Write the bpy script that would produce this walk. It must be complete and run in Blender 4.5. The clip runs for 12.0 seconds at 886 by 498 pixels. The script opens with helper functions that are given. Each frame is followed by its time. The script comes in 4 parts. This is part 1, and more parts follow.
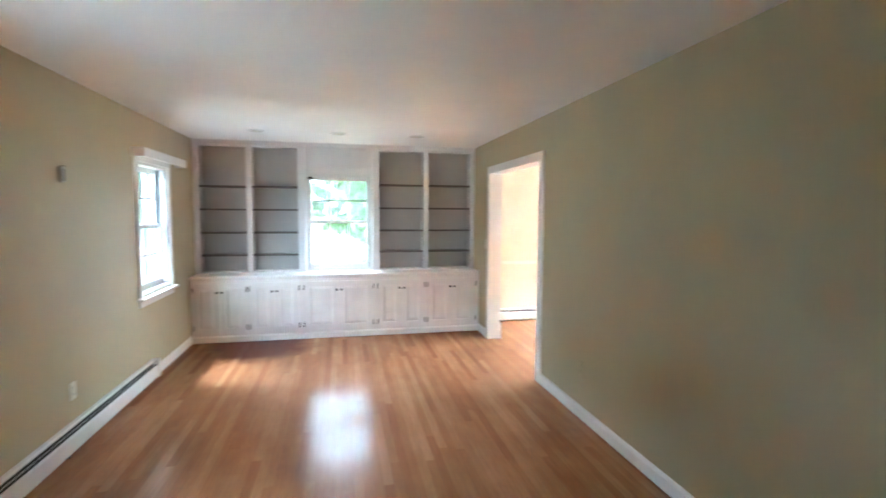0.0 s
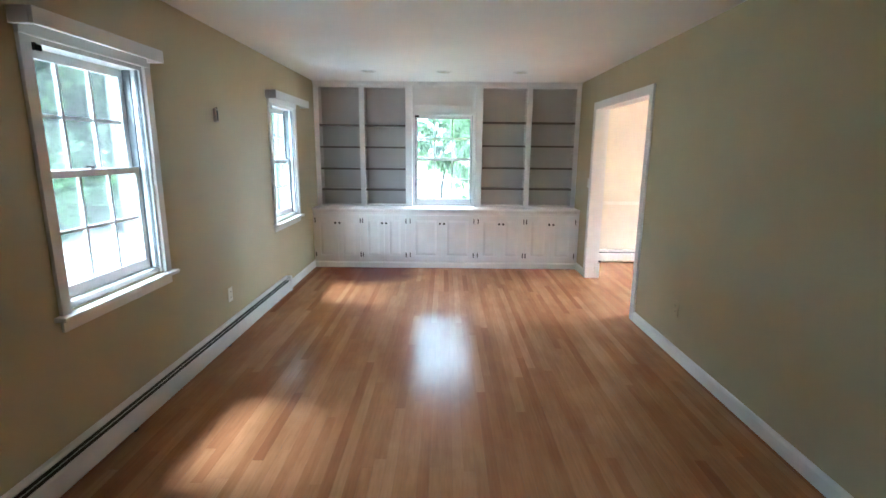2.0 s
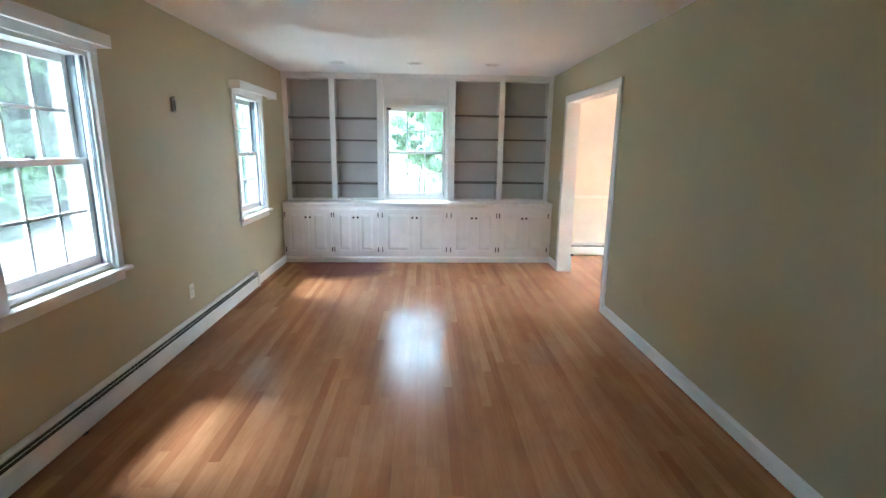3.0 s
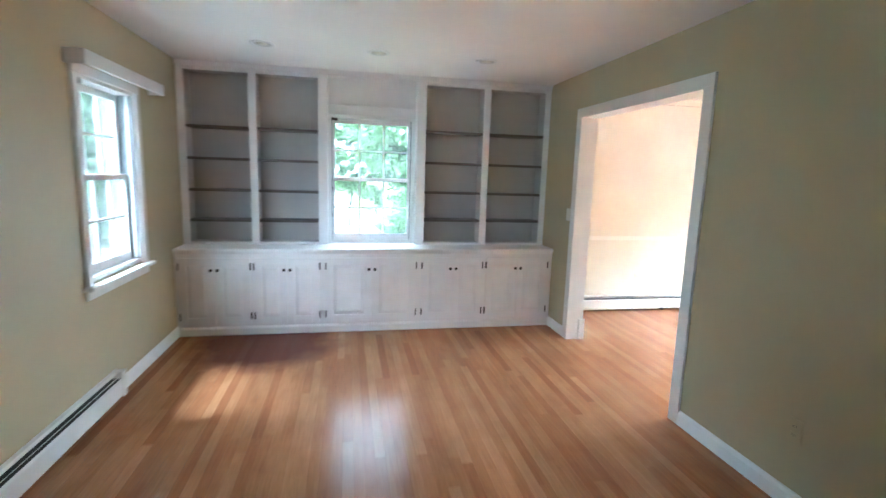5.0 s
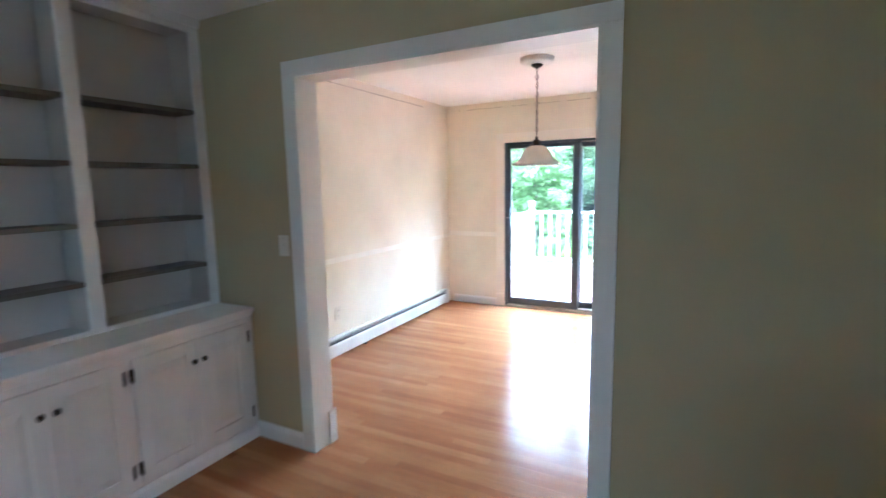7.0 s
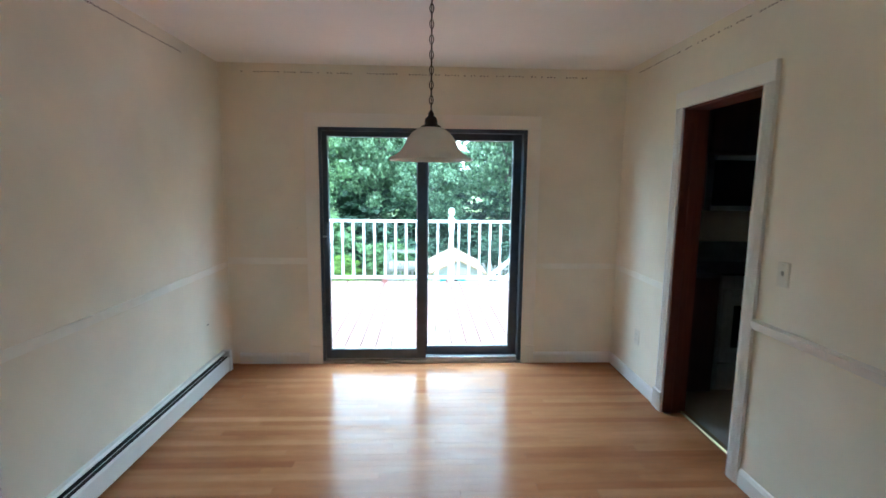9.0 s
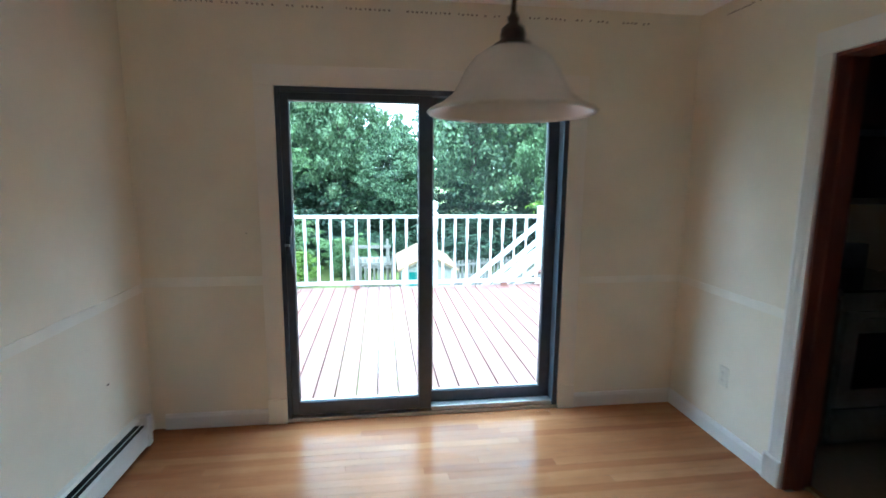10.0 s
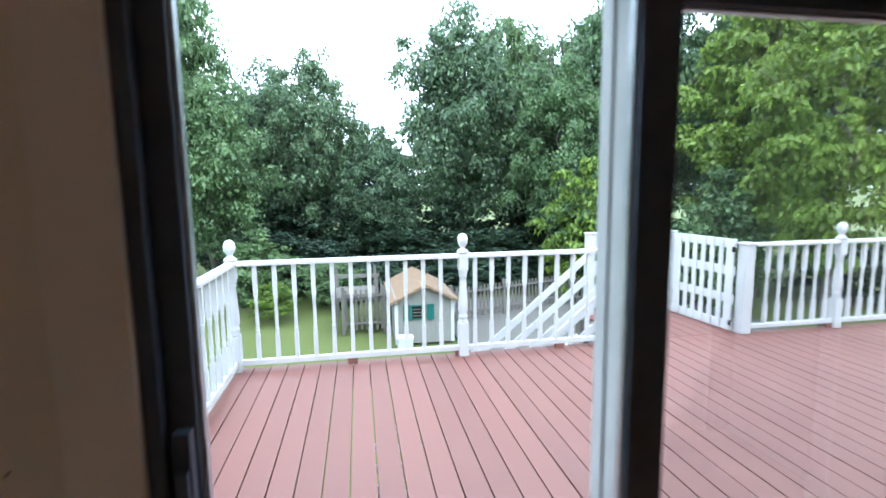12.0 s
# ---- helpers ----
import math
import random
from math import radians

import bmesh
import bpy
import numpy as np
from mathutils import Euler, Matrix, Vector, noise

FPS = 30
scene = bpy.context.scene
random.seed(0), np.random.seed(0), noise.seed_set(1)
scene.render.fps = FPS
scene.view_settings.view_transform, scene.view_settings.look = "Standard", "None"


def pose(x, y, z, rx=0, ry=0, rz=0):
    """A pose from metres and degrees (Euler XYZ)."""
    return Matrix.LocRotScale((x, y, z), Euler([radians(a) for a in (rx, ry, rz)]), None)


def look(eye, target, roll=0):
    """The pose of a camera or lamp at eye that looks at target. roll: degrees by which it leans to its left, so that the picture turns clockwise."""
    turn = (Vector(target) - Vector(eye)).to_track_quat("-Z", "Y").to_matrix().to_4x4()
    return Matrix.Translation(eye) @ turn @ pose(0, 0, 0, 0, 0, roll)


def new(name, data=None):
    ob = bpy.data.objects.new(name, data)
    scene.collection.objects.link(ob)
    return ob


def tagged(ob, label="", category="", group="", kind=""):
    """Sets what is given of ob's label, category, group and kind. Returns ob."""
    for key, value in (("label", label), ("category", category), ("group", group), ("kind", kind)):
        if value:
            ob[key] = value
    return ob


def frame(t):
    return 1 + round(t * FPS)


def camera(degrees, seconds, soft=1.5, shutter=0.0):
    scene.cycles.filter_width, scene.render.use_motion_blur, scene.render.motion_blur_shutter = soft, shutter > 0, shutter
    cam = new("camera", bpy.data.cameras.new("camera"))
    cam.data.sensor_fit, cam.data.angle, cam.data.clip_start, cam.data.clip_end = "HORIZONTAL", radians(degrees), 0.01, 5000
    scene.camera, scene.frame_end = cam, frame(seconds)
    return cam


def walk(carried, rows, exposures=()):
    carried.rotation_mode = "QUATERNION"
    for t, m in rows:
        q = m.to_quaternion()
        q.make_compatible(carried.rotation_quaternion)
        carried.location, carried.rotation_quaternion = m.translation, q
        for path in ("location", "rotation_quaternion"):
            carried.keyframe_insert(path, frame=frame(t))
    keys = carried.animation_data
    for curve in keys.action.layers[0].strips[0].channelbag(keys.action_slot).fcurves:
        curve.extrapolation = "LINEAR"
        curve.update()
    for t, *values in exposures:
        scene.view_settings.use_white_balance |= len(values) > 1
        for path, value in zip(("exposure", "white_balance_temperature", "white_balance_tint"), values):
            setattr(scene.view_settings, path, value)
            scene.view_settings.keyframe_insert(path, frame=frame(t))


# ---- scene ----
cam = camera(85.9, 12.0, shutter=0.5)
PATH = [
    (0, (1.772, -0.126, 1.59), (2.19, 1.824, 1.437), 0.3),
    (0.5, (1.84, -0.111, 1.581), (1.912, 1.879, 1.401), 0.5),
    (1, (1.896, -0.173, 1.587), (1.809, 1.808, 1.325), 0.1),
    (1.5, (1.791, -0.273, 1.572), (1.738, 1.698, 1.236), 0.1),
    (2, (1.782, -0.36, 1.564), (1.774, 1.599, 1.163), 0.5),
    (2.5, (1.889, -0.383, 1.557), (1.936, 1.57, 1.125), 0.4),
    (4.5, (1.636, 0.808, 1.514), (1.829, 2.772, 1.188), 3.2),
    (5, (1.516, 1.461, 1.521), (1.907, 3.399, 1.216), 1.8),
    (5.5, (1.415, 2.048, 1.516), (2.105, 3.899, 1.203), 0.8),
    (6, (1.408, 2.657, 1.528), (2.498, 4.301, 1.2), -0.4),
    (6.5, (1.474, 3.233, 1.512), (2.967, 4.527, 1.202), -0.9),
    (7, (1.667, 3.691, 1.509), (3.422, 4.612, 1.241), -1.1),
    (7.4, (1.831, 4.056, 1.52), (3.711, 4.689, 1.268), -1.4),
    (7.5, (1.867, 4.139, 1.514), (3.767, 4.708, 1.259), -1.4),
    (9.5, (3.75, 4.991, 1.547), (5.721, 4.799, 1.263), 0.8),
    (10, (4.309, 5.124, 1.507), (6.268, 4.867, 1.2), 0.5),
    (10.5, (4.831, 5.193, 1.479), (6.785, 4.893, 1.171), 0.9),
    (11, (5.411, 5.311, 1.517), (7.359, 4.957, 1.236), 0.6),
    (11.5, (5.896, 5.38, 1.55), (7.841, 4.986, 1.298), 0.2),
    (12, (6.385, 5.375, 1.571), (8.339, 5.029, 1.325), -0.7),
]
EXPOSURES = [(0.0, 6.15, 5150, 6), (1.0, 5.8, 5000, 4), (2.7, 5.8, 5000, 3), (4.5, 5.8, 4950, 3), (5.5, 5.5, 4850, 4), (6.5, 5.12, 4700, 4), (7.0, 4.85, 4600, 3), (7.5, 4.32, 4550, 3), (9.5, 2.95, 4650, -8), (10.0, 2.78, 4650, -6), (10.5, 2.6, 4700, -4), (11.2, 2.05, 4700, -3), (11.6, 1.8, 4750, -2), (12.0, 1.53, 5250, 8)]
walk(cam, [(t, look(eye, target, roll)) for t, eye, target, roll in PATH], EXPOSURES)

# ---------- light ----------
world = bpy.data.worlds.new("overcast_sky")
scene.world = world
world.use_nodes = True
wn = world.node_tree
sky = wn.nodes.new("ShaderNodeTexSky")
sky.sky_type = 'NISHITA'
sky.sun_disc = False
sky.sun_elevation = radians(59)
sky.sun_rotation = radians(284)
sky.dust_density = 4.0
cloud = wn.nodes.new("ShaderNodeMix")
cloud.data_type = 'RGBA'
cloud.inputs[0].default_value = 0.75
cloud.inputs[7].default_value = (15.5, 15.8, 16.0, 1)
wn.links.new(sky.outputs[0], cloud.inputs[6])
wn.links.new(cloud.outputs[2], wn.nodes["Background"].inputs[0])
wn.nodes["Background"].inputs[1].default_value = 0.15
scene.cycles.max_bounces, scene.cycles.diffuse_bounces, scene.cycles.transparent_max_bounces = 16, 12, 16
sun = new("sun", bpy.data.lights.new("sun", 'SUN'))
sun.data.energy, sun.data.angle, sun.data.color = 0.24, radians(13), (1.0, 0.97, 0.93)
sun.rotation_euler = (radians(31), 0, radians(-104))

# ---------- materials ----------
def nodes_of(name):
    m = bpy.data.materials.new(name)
    m.use_nodes = True
    nt = m.node_tree
    return m, nt, nt.nodes["Principled BSDF"]


def coords(nt, scale=(1, 1, 1), kind="Object"):
    tc, mp = nt.nodes.new("ShaderNodeTexCoord"), nt.nodes.new("ShaderNodeMapping")
    mp.inputs[3].default_value = scale
    nt.links.new(tc.outputs[kind], mp.inputs[0])
    return mp.outputs[0]


def noise_tex(nt, vec, scale, detail=4, rough=0.55):
    n = nt.nodes.new("ShaderNodeTexNoise")
    n.inputs["Scale"].default_value, n.inputs["Detail"].default_value, n.inputs["Roughness"].default_value = scale, detail, rough
    if vec is not None:
        nt.links.new(vec, n.inputs["Vector"])
    return n.outputs[0]


def ramp(nt, fac, stops):
    r = nt.nodes.new("ShaderNodeValToRGB")
    while len(r.color_ramp.elements) < len(stops):
        r.color_ramp.elements.new(0.5)
    for e, (p, c) in zip(r.color_ramp.elements, stops):
        e.position, e.color = p, (*c, 1)
    nt.links.new(fac, r.inputs[0])
    return r.outputs[0]


def math_node(nt, op, a, b):
    n = nt.nodes.new("ShaderNodeMath")
    n.operation = op
    for i, v in enumerate((a, b)):
        if isinstance(v, (int, float)):
            n.inputs[i].default_value = v
        else:
            nt.links.new(v, n.inputs[i])
    return n.outputs[0]


def mix_col(nt, fac, a, b, blend='MIX'):
    n = nt.nodes.new("ShaderNodeMix")
    n.data_type, n.blend_type = 'RGBA', blend
    for i, v in ((0, fac), (6, a), (7, b)):
        if isinstance(v, (int, float)):
            n.inputs[i].default_value = v
        elif isinstance(v, tuple):
            n.inputs[i].default_value = (*v, 1)
        else:
            nt.links.new(v, n.inputs[i])
    return n.outputs[2]


def bump(nt, bsdf, height, strength=0.2, dist=0.01):
    b = nt.nodes.new("ShaderNodeBump")
    b.inputs["Strength"].default_value, b.inputs["Distance"].default_value = strength, dist
    nt.links.new(height, b.inputs["Height"])
    nt.links.new(b.outputs[0], bsdf.inputs["Normal"])


def paint(name, col, rough=0.5, vary=0.06, relief=0.08, grain=180, stain=1.3, spec=0.4):
    """Painted surface: slow blotches and a fine roller texture."""
    m, nt, b = nodes_of(name)
    v = coords(nt)
    lo = tuple(c * (1 - vary) for c in col)
    hi = tuple(min(1, c * (1 + vary)) for c in col)
    nt.links.new(ramp(nt, noise_tex(nt, v, stain, 5), [(0.3, lo), (0.7, hi)]), b.inputs["Base Color"])
    b.inputs["Roughness"].default_value = rough
    b.inputs["Specular IOR Level"].default_value = spec
    bump(nt, b, noise_tex(nt, v, grain, 2), relief, 0.002)
    return m


def metal(name, col, rough=0.35, metallic=1.0):
    m, nt, b = nodes_of(name)
    v = coords(nt)
    nt.links.new(ramp(nt, noise_tex(nt, v, 25, 4), [(0.3, tuple(c * 0.8 for c in col)), (0.7, col)]), b.inputs["Base Color"])
    b.inputs["Metallic"].default_value = metallic
    b.inputs["Roughness"].default_value = rough
    return m


def piece_random(nt):
    """One number for each piece, a lone object or an island of a joined mesh."""
    oi, ge = nt.nodes.new("ShaderNodeObjectInfo"), nt.nodes.new("ShaderNodeNewGeometry")
    return math_node(nt, 'FRACT', math_node(nt, 'ADD', oi.outputs["Random"], ge.outputs["Random Per Island"]), 0.0)


def oak_floor():
    m, nt, b = nodes_of("oak_floor")
    r = piece_random(nt)
    tc = nt.nodes.new("ShaderNodeTexCoord")
    ge = nt.nodes.new("ShaderNodeNewGeometry")
    off = nt.nodes.new("ShaderNodeVectorMath")
    off.operation = 'ADD'
    comb = nt.nodes.new("ShaderNodeCombineXYZ")
    nt.links.new(math_node(nt, 'MULTIPLY', r, 37.0), comb.inputs[0])
    nt.links.new(math_node(nt, 'MULTIPLY', r, 91.0), comb.inputs[1])
    nt.links.new(ge.outputs["Position"], off.inputs[0])
    nt.links.new(comb.outputs[0], off.inputs[1])
    mp = nt.nodes.new("ShaderNodeMapping")
    mp.inputs[3].default_value = (1, 0.06, 1)
    nt.links.new(off.outputs[0], mp.inputs[0])
    grain = noise_tex(nt, mp.outputs[0], 70, 6, 0.6)
    base = ramp(nt, r, [(0.0, (0.29, 0.125, 0.053)), (0.1, (0.355, 0.163, 0.071)), (0.5, (0.405, 0.195, 0.088)), (0.9, (0.45, 0.228, 0.106)), (1.0, (0.51, 0.272, 0.132))])
    col = mix_col(nt, 0.4, base, ramp(nt, grain, [(0.3, (0.62, 0.55, 0.5)), (0.65, (1, 1, 1))]), 'MULTIPLY')
    wear = noise_tex(nt, ge.outputs["Position"], 1.1, 5, 0.65)
    col = mix_col(nt, ramp(nt, wear, [(0.45, (0, 0, 0)), (0.7, (0.5, 0.5, 0.5))]), col, (0.27, 0.112, 0.048))
    streak = nt.nodes.new("ShaderNodeMapping")
    streak.inputs[3].default_value = (3.2, 0.7, 1)
    nt.links.new(ge.outputs["Position"], streak.inputs[0])
    tone = noise_tex(nt, streak.outputs[0], 1.6, 4, 0.6)
    col = mix_col(nt, 1.0, col, ramp(nt, tone, [(0.3, (0.82, 0.78, 0.75)), (0.68, (1.1, 1.1, 1.1))]), 'MULTIPLY')
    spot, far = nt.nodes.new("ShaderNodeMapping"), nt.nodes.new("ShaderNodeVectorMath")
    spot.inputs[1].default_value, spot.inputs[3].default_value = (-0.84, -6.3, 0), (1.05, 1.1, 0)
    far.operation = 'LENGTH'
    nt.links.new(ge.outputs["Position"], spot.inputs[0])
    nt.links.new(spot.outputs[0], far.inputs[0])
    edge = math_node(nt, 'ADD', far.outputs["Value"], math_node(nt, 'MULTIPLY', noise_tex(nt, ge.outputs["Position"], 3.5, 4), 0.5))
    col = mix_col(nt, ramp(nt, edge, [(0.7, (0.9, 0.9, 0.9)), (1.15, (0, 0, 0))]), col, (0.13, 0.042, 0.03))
    nt.links.new(col, b.inputs["Base Color"])
    nt.links.new(ramp(nt, noise_tex(nt, ge.outputs["Position"], 2.2, 2), [(0.3, (0.16, 0.16, 0.16)), (0.7, (0.25, 0.25, 0.25))]), b.inputs["Roughness"])
    worn = noise_tex(nt, streak.outputs[0], 3.5, 5, 0.7)
    nt.links.new(ramp(nt, worn, [(0.3, (0.03, 0.03, 0.03)), (0.7, (0.12, 0.12, 0.12))]), b.inputs["Specular IOR Level"])
    uneven = noise_tex(nt, ge.outputs["Position"], 9.0, 4, 0.7)
    bump(nt, b, math_node(nt, 'ADD', math_node(nt, 'MULTIPLY', grain, 0.25), uneven), 0.3, 0.004)
    return m


def deck_paint():
    m, nt, b = nodes_of("deck_paint")
    r = piece_random(nt)
    ge = nt.nodes.new("ShaderNodeNewGeometry")
    base = ramp(nt, r, [(0, (0.15, 0.058, 0.044)), (1, (0.178, 0.07, 0.053))])
    fade = noise_tex(nt, ge.outputs["Position"], 1.4, 6, 0.65)
    col = mix_col(nt, ramp(nt, fade, [(0.4, (0, 0, 0)), (0.7, (0.5, 0.5, 0.5))]), base, (0.21, 0.108, 0.086))
    nt.links.new(col, b.inputs["Base Color"])
    nt.links.new(ramp(nt, fade, [(0.3, (0.45, 0.45, 0.45)), (0.7, (0.7, 0.7, 0.7))]), b.inputs["Roughness"])
    bump(nt, b, noise_tex(nt, ge.outputs["Position"], 45, 5), 0.15, 0.003)
    return m


def foliage(name, dark, light, trans=0.35):
    m, nt, b = nodes_of(name)
    ge, oi = nt.nodes.new("ShaderNodeNewGeometry"), nt.nodes.new("ShaderNodeObjectInfo")
    col = ramp(nt, ge.outputs["Random Per Island"], [(0, dark), (1, light)])
    col = mix_col(nt, math_node(nt, 'MULTIPLY', oi.outputs["Random"], 0.35), col, tuple(c * f for c, f in zip(light, (1.1, 1.0, 0.8))))
    clump = noise_tex(nt, ge.outputs["Position"], 0.9, 5, 0.7)
    col = mix_col(nt, 0.7, col, ramp(nt, clump, [(0.32, (0.52, 0.58, 0.56)), (0.66, (1.4, 1.35, 1.25))]), 'MULTIPLY')
    nt.links.new(col, b.inputs["Base Color"])
    b.inputs["Roughness"].default_value = 0.5
    tr = nt.nodes.new("ShaderNodeBsdfTranslucent")
    nt.links.new(col, tr.inputs[0])
    mx = nt.nodes.new("ShaderNodeMixShader")
    mx.inputs[0].default_value = trans
    nt.links.new(b.outputs[0], mx.inputs[1])
    nt.links.new(tr.outputs[0], mx.inputs[2])
    nt.links.new(mx.outputs[0], nt.nodes["Material Output"].inputs[0])
    return m


def glass_pane(name, tint=(0.96, 0.98, 0.97), gloss=0.5, dust=0.0):
    m, nt, b = nodes_of(name)
    nt.nodes.remove(b)
    tr, gl, fr, mx = (nt.nodes.new("ShaderNode" + k) for k in ("BsdfTransparent", "BsdfGlossy", "Fresnel", "MixShader"))
    tr.inputs[0].default_value = (*tint, 1)
    gl.inputs["Roughness"].default_value = 0.02
    fr.inputs[0].default_value = 1.45
    nt.links.new(math_node(nt, 'MULTIPLY', fr.outputs[0], gloss), mx.inputs[0])
    nt.links.new(tr.outputs[0], mx.inputs[1])
    nt.links.new(gl.outputs[0], mx.inputs[2])
    out = mx.outputs[0]
    if dust:
        haze, film = nt.nodes.new("ShaderNodeBsdfTranslucent"), nt.nodes.new("ShaderNodeMixShader")
        haze.inputs[0].default_value = (0.85, 0.87, 0.86, 1)
        smear = noise_tex(nt, coords(nt), 5.0, 5, 0.6)
        nt.links.new(ramp(nt, smear, [(0.3, (dust * 0.6,) * 3), (0.7, (dust * 1.4,) * 3)]), film.inputs[0])
        nt.links.new(out, film.inputs[1])
        nt.links.new(haze.outputs[0], film.inputs[2])
        out = film.outputs[0]
    nt.links.new(out, nt.nodes["Material Output"].inputs[0])
    return m


def rough_ground(name, a, bcol, c, scale=3.0, rough=0.9, relief=0.6):
    m, nt, b = nodes_of(name)
    v = coords(nt)
    n1, n2 = noise_tex(nt, v, scale * 0.15, 5), noise_tex(nt, v, scale * 8, 6, 0.7)
    col = mix_col(nt, n1, ramp(nt, n2, [(0.3, a), (0.7, bcol)]), c)
    nt.links.new(col, b.inputs["Base Color"])
    b.inputs["Roughness"].default_value = rough
    bump(nt, b, n2, relief, 0.05)
    return m


def weathered(name, lo, hi, stretch=(1, 1, 0.08), scale=30):
    m, nt, b = nodes_of(name)
    v = coords(nt, stretch)
    g = noise_tex(nt, v, scale, 6, 0.65)
    nt.links.new(ramp(nt, g, [(0.3, lo), (0.7, hi)]), b.inputs["Base Color"])
    b.inputs["Roughness"].default_value = 0.75
    bump(nt, b, g, 0.3, 0.004)
    return m


def shade_glass():
    m, nt, b = nodes_of("alabaster_glass")
    v = coords(nt)
    nt.links.new(ramp(nt, noise_tex(nt, v, 9, 5, 0.6), [(0.3, (0.74, 0.725, 0.67)), (0.7, (0.86, 0.85, 0.80))]), b.inputs["Base Color"])
    b.inputs["Roughness"].default_value = 0.22
    tr = nt.nodes.new("ShaderNodeBsdfTranslucent")
    tr.inputs[0].default_value = (0.83, 0.82, 0.75, 1)
    mx = nt.nodes.new("ShaderNodeMixShader")
    mx.inputs[0].default_value = 0.35
    nt.links.new(b.outputs[0], mx.inputs[1])
    nt.links.new(tr.outputs[0], mx.inputs[2])
    nt.links.new(mx.outputs[0], nt.nodes["Material Output"].inputs[0])
    return m


KHAKI = paint("khaki_wall_paint", (0.475, 0.408, 0.256), 0.55, 0.05, 0.12, 140)
CREAM = paint("cream_wall_paint", (0.82, 0.777, 0.665), 0.6, 0.09, 0.12, 140)
CREAM_BAND = paint("pale_cream_patch", (0.87, 0.85, 0.77), 0.6, 0.06, 0.12, 120, 6)
CEIL = paint("ceiling_paint", (0.90, 0.885, 0.865), 0.8, 0.03, 0.25, 110)
WHITE = paint("white_trim_paint", (0.80, 0.795, 0.78), 0.35, 0.04, 0.05, 60, 3)
CABINET = paint("white_cabinet_paint", (0.83, 0.82, 0.815), 0.4, 0.05, 0.08, 50, 4)
SHELF_GREY = paint("grey_shelf_paint", (0.565, 0.54, 0.515), 0.5, 0.05, 0.1, 90, 2.5)
SHELF_EDGE = paint("brown_shelf_paint", (0.17, 0.145, 0.13), 0.5, 0.1, 0.1, 80, 8)
HEATER = paint("heater_enamel", (0.74, 0.73, 0.70), 0.35, 0.05, 0.04, 60, 5)
BLACK_GAP = paint("black_gap_paint", (0.02, 0.02, 0.02), 0.7, 0.2, 0.1, 60, 9)
RAIL_WHITE = paint("white_deck_paint", (0.52, 0.525, 0.525), 0.45, 0.06, 0.12, 70, 5)
BRONZE = metal("bronze_aluminium", (0.085, 0.105, 0.14), 0.4, 0.3)
BRONZE_EDGE = metal("bare_aluminium", (0.55, 0.57, 0.6), 0.4, 0.8)
TRACK_GREY = metal("grey_sash_track", (0.24, 0.25, 0.26), 0.5, 0.3)
DARK_METAL = metal("dark_bronze", (0.045, 0.034, 0.028), 0.42, 0.8)
BRASS = metal("worn_brass", (0.5, 0.4, 0.22), 0.35)
PLASTIC = paint("ivory_plastic", (0.74, 0.71, 0.62), 0.35, 0.03, 0.03, 60)
MAHOGANY = weathered("mahogany_jamb", (0.10, 0.024, 0.012), (0.19, 0.05, 0.024))
DARK_CAB = weathered("dark_kitchen_wood", (0.035, 0.016, 0.010), (0.06, 0.027, 0.016))
STEEL = metal("grey_enamel_range", (0.25, 0.255, 0.255), 0.3, 0.0)
BLACK_GLASS = paint("black_oven_glass", (0.012, 0.012, 0.014), 0.08, 0.1, 0.01, 20)
KITCHEN_TILE = rough_ground("kitchen_vinyl", (0.34, 0.335, 0.30), (0.48, 0.46, 0.42), (0.41, 0.39, 0.35), 4, 0.4, 0.1)
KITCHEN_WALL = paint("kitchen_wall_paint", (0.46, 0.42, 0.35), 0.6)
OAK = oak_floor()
DECK = deck_paint()
GLASS = glass_pane("window_glass", gloss=0.2)
DUSTY_GLASS = glass_pane("dusty_door_glass", gloss=0.25, dust=0.003)
HOUSE_GLASS = glass_pane("old_window_glass", (0.47, 0.50, 0.50), dust=0.008)
SHADE = shade_glass()
GRASS = rough_ground("lawn_grass", (0.05, 0.07, 0.014), (0.13, 0.155, 0.03), (0.10, 0.12, 0.024), 3)
SHED_WALL = weathered("shed_siding", (0.165, 0.16, 0.142), (0.25, 0.243, 0.215))
SHINGLE = rough_ground("leaf_strewn_shingles", (0.06, 0.04, 0.03), (0.42, 0.27, 0.15), (0.17, 0.11, 0.07), 1.8)
SHUTTER = paint("green_shutter_paint", (0.015, 0.10, 0.085), 0.5)
FENCE_WOOD = weathered("grey_weathered_wood", (0.075, 0.068, 0.058), (0.17, 0.155, 0.135))
BARK = weathered("bark", (0.05, 0.04, 0.032), (0.12, 0.10, 0.08), (1, 1, 0.2), 12)
SIDING = paint("house_siding", (0.6, 0.6, 0.56), 0.6)
LEAF_DEEP = foliage("deep_green_leaves", (0.018, 0.044, 0.026), (0.20, 0.29, 0.155), 0.4)
LEAF_MID = foliage("mid_green_leaves", (0.025, 0.058, 0.026), (0.18, 0.28, 0.12), 0.4)
LEAF_LIME = foliage("light_green_leaves", (0.055, 0.10, 0.016), (0.26, 0.37, 0.06), 0.5)
# Leaf colour darkened to carry the deep shade under the trees.
LEAF_SHADE = foliage("shaded_undergrowth_leaves", (0.008, 0.018, 0.012), (0.045, 0.085, 0.045), 0.3)

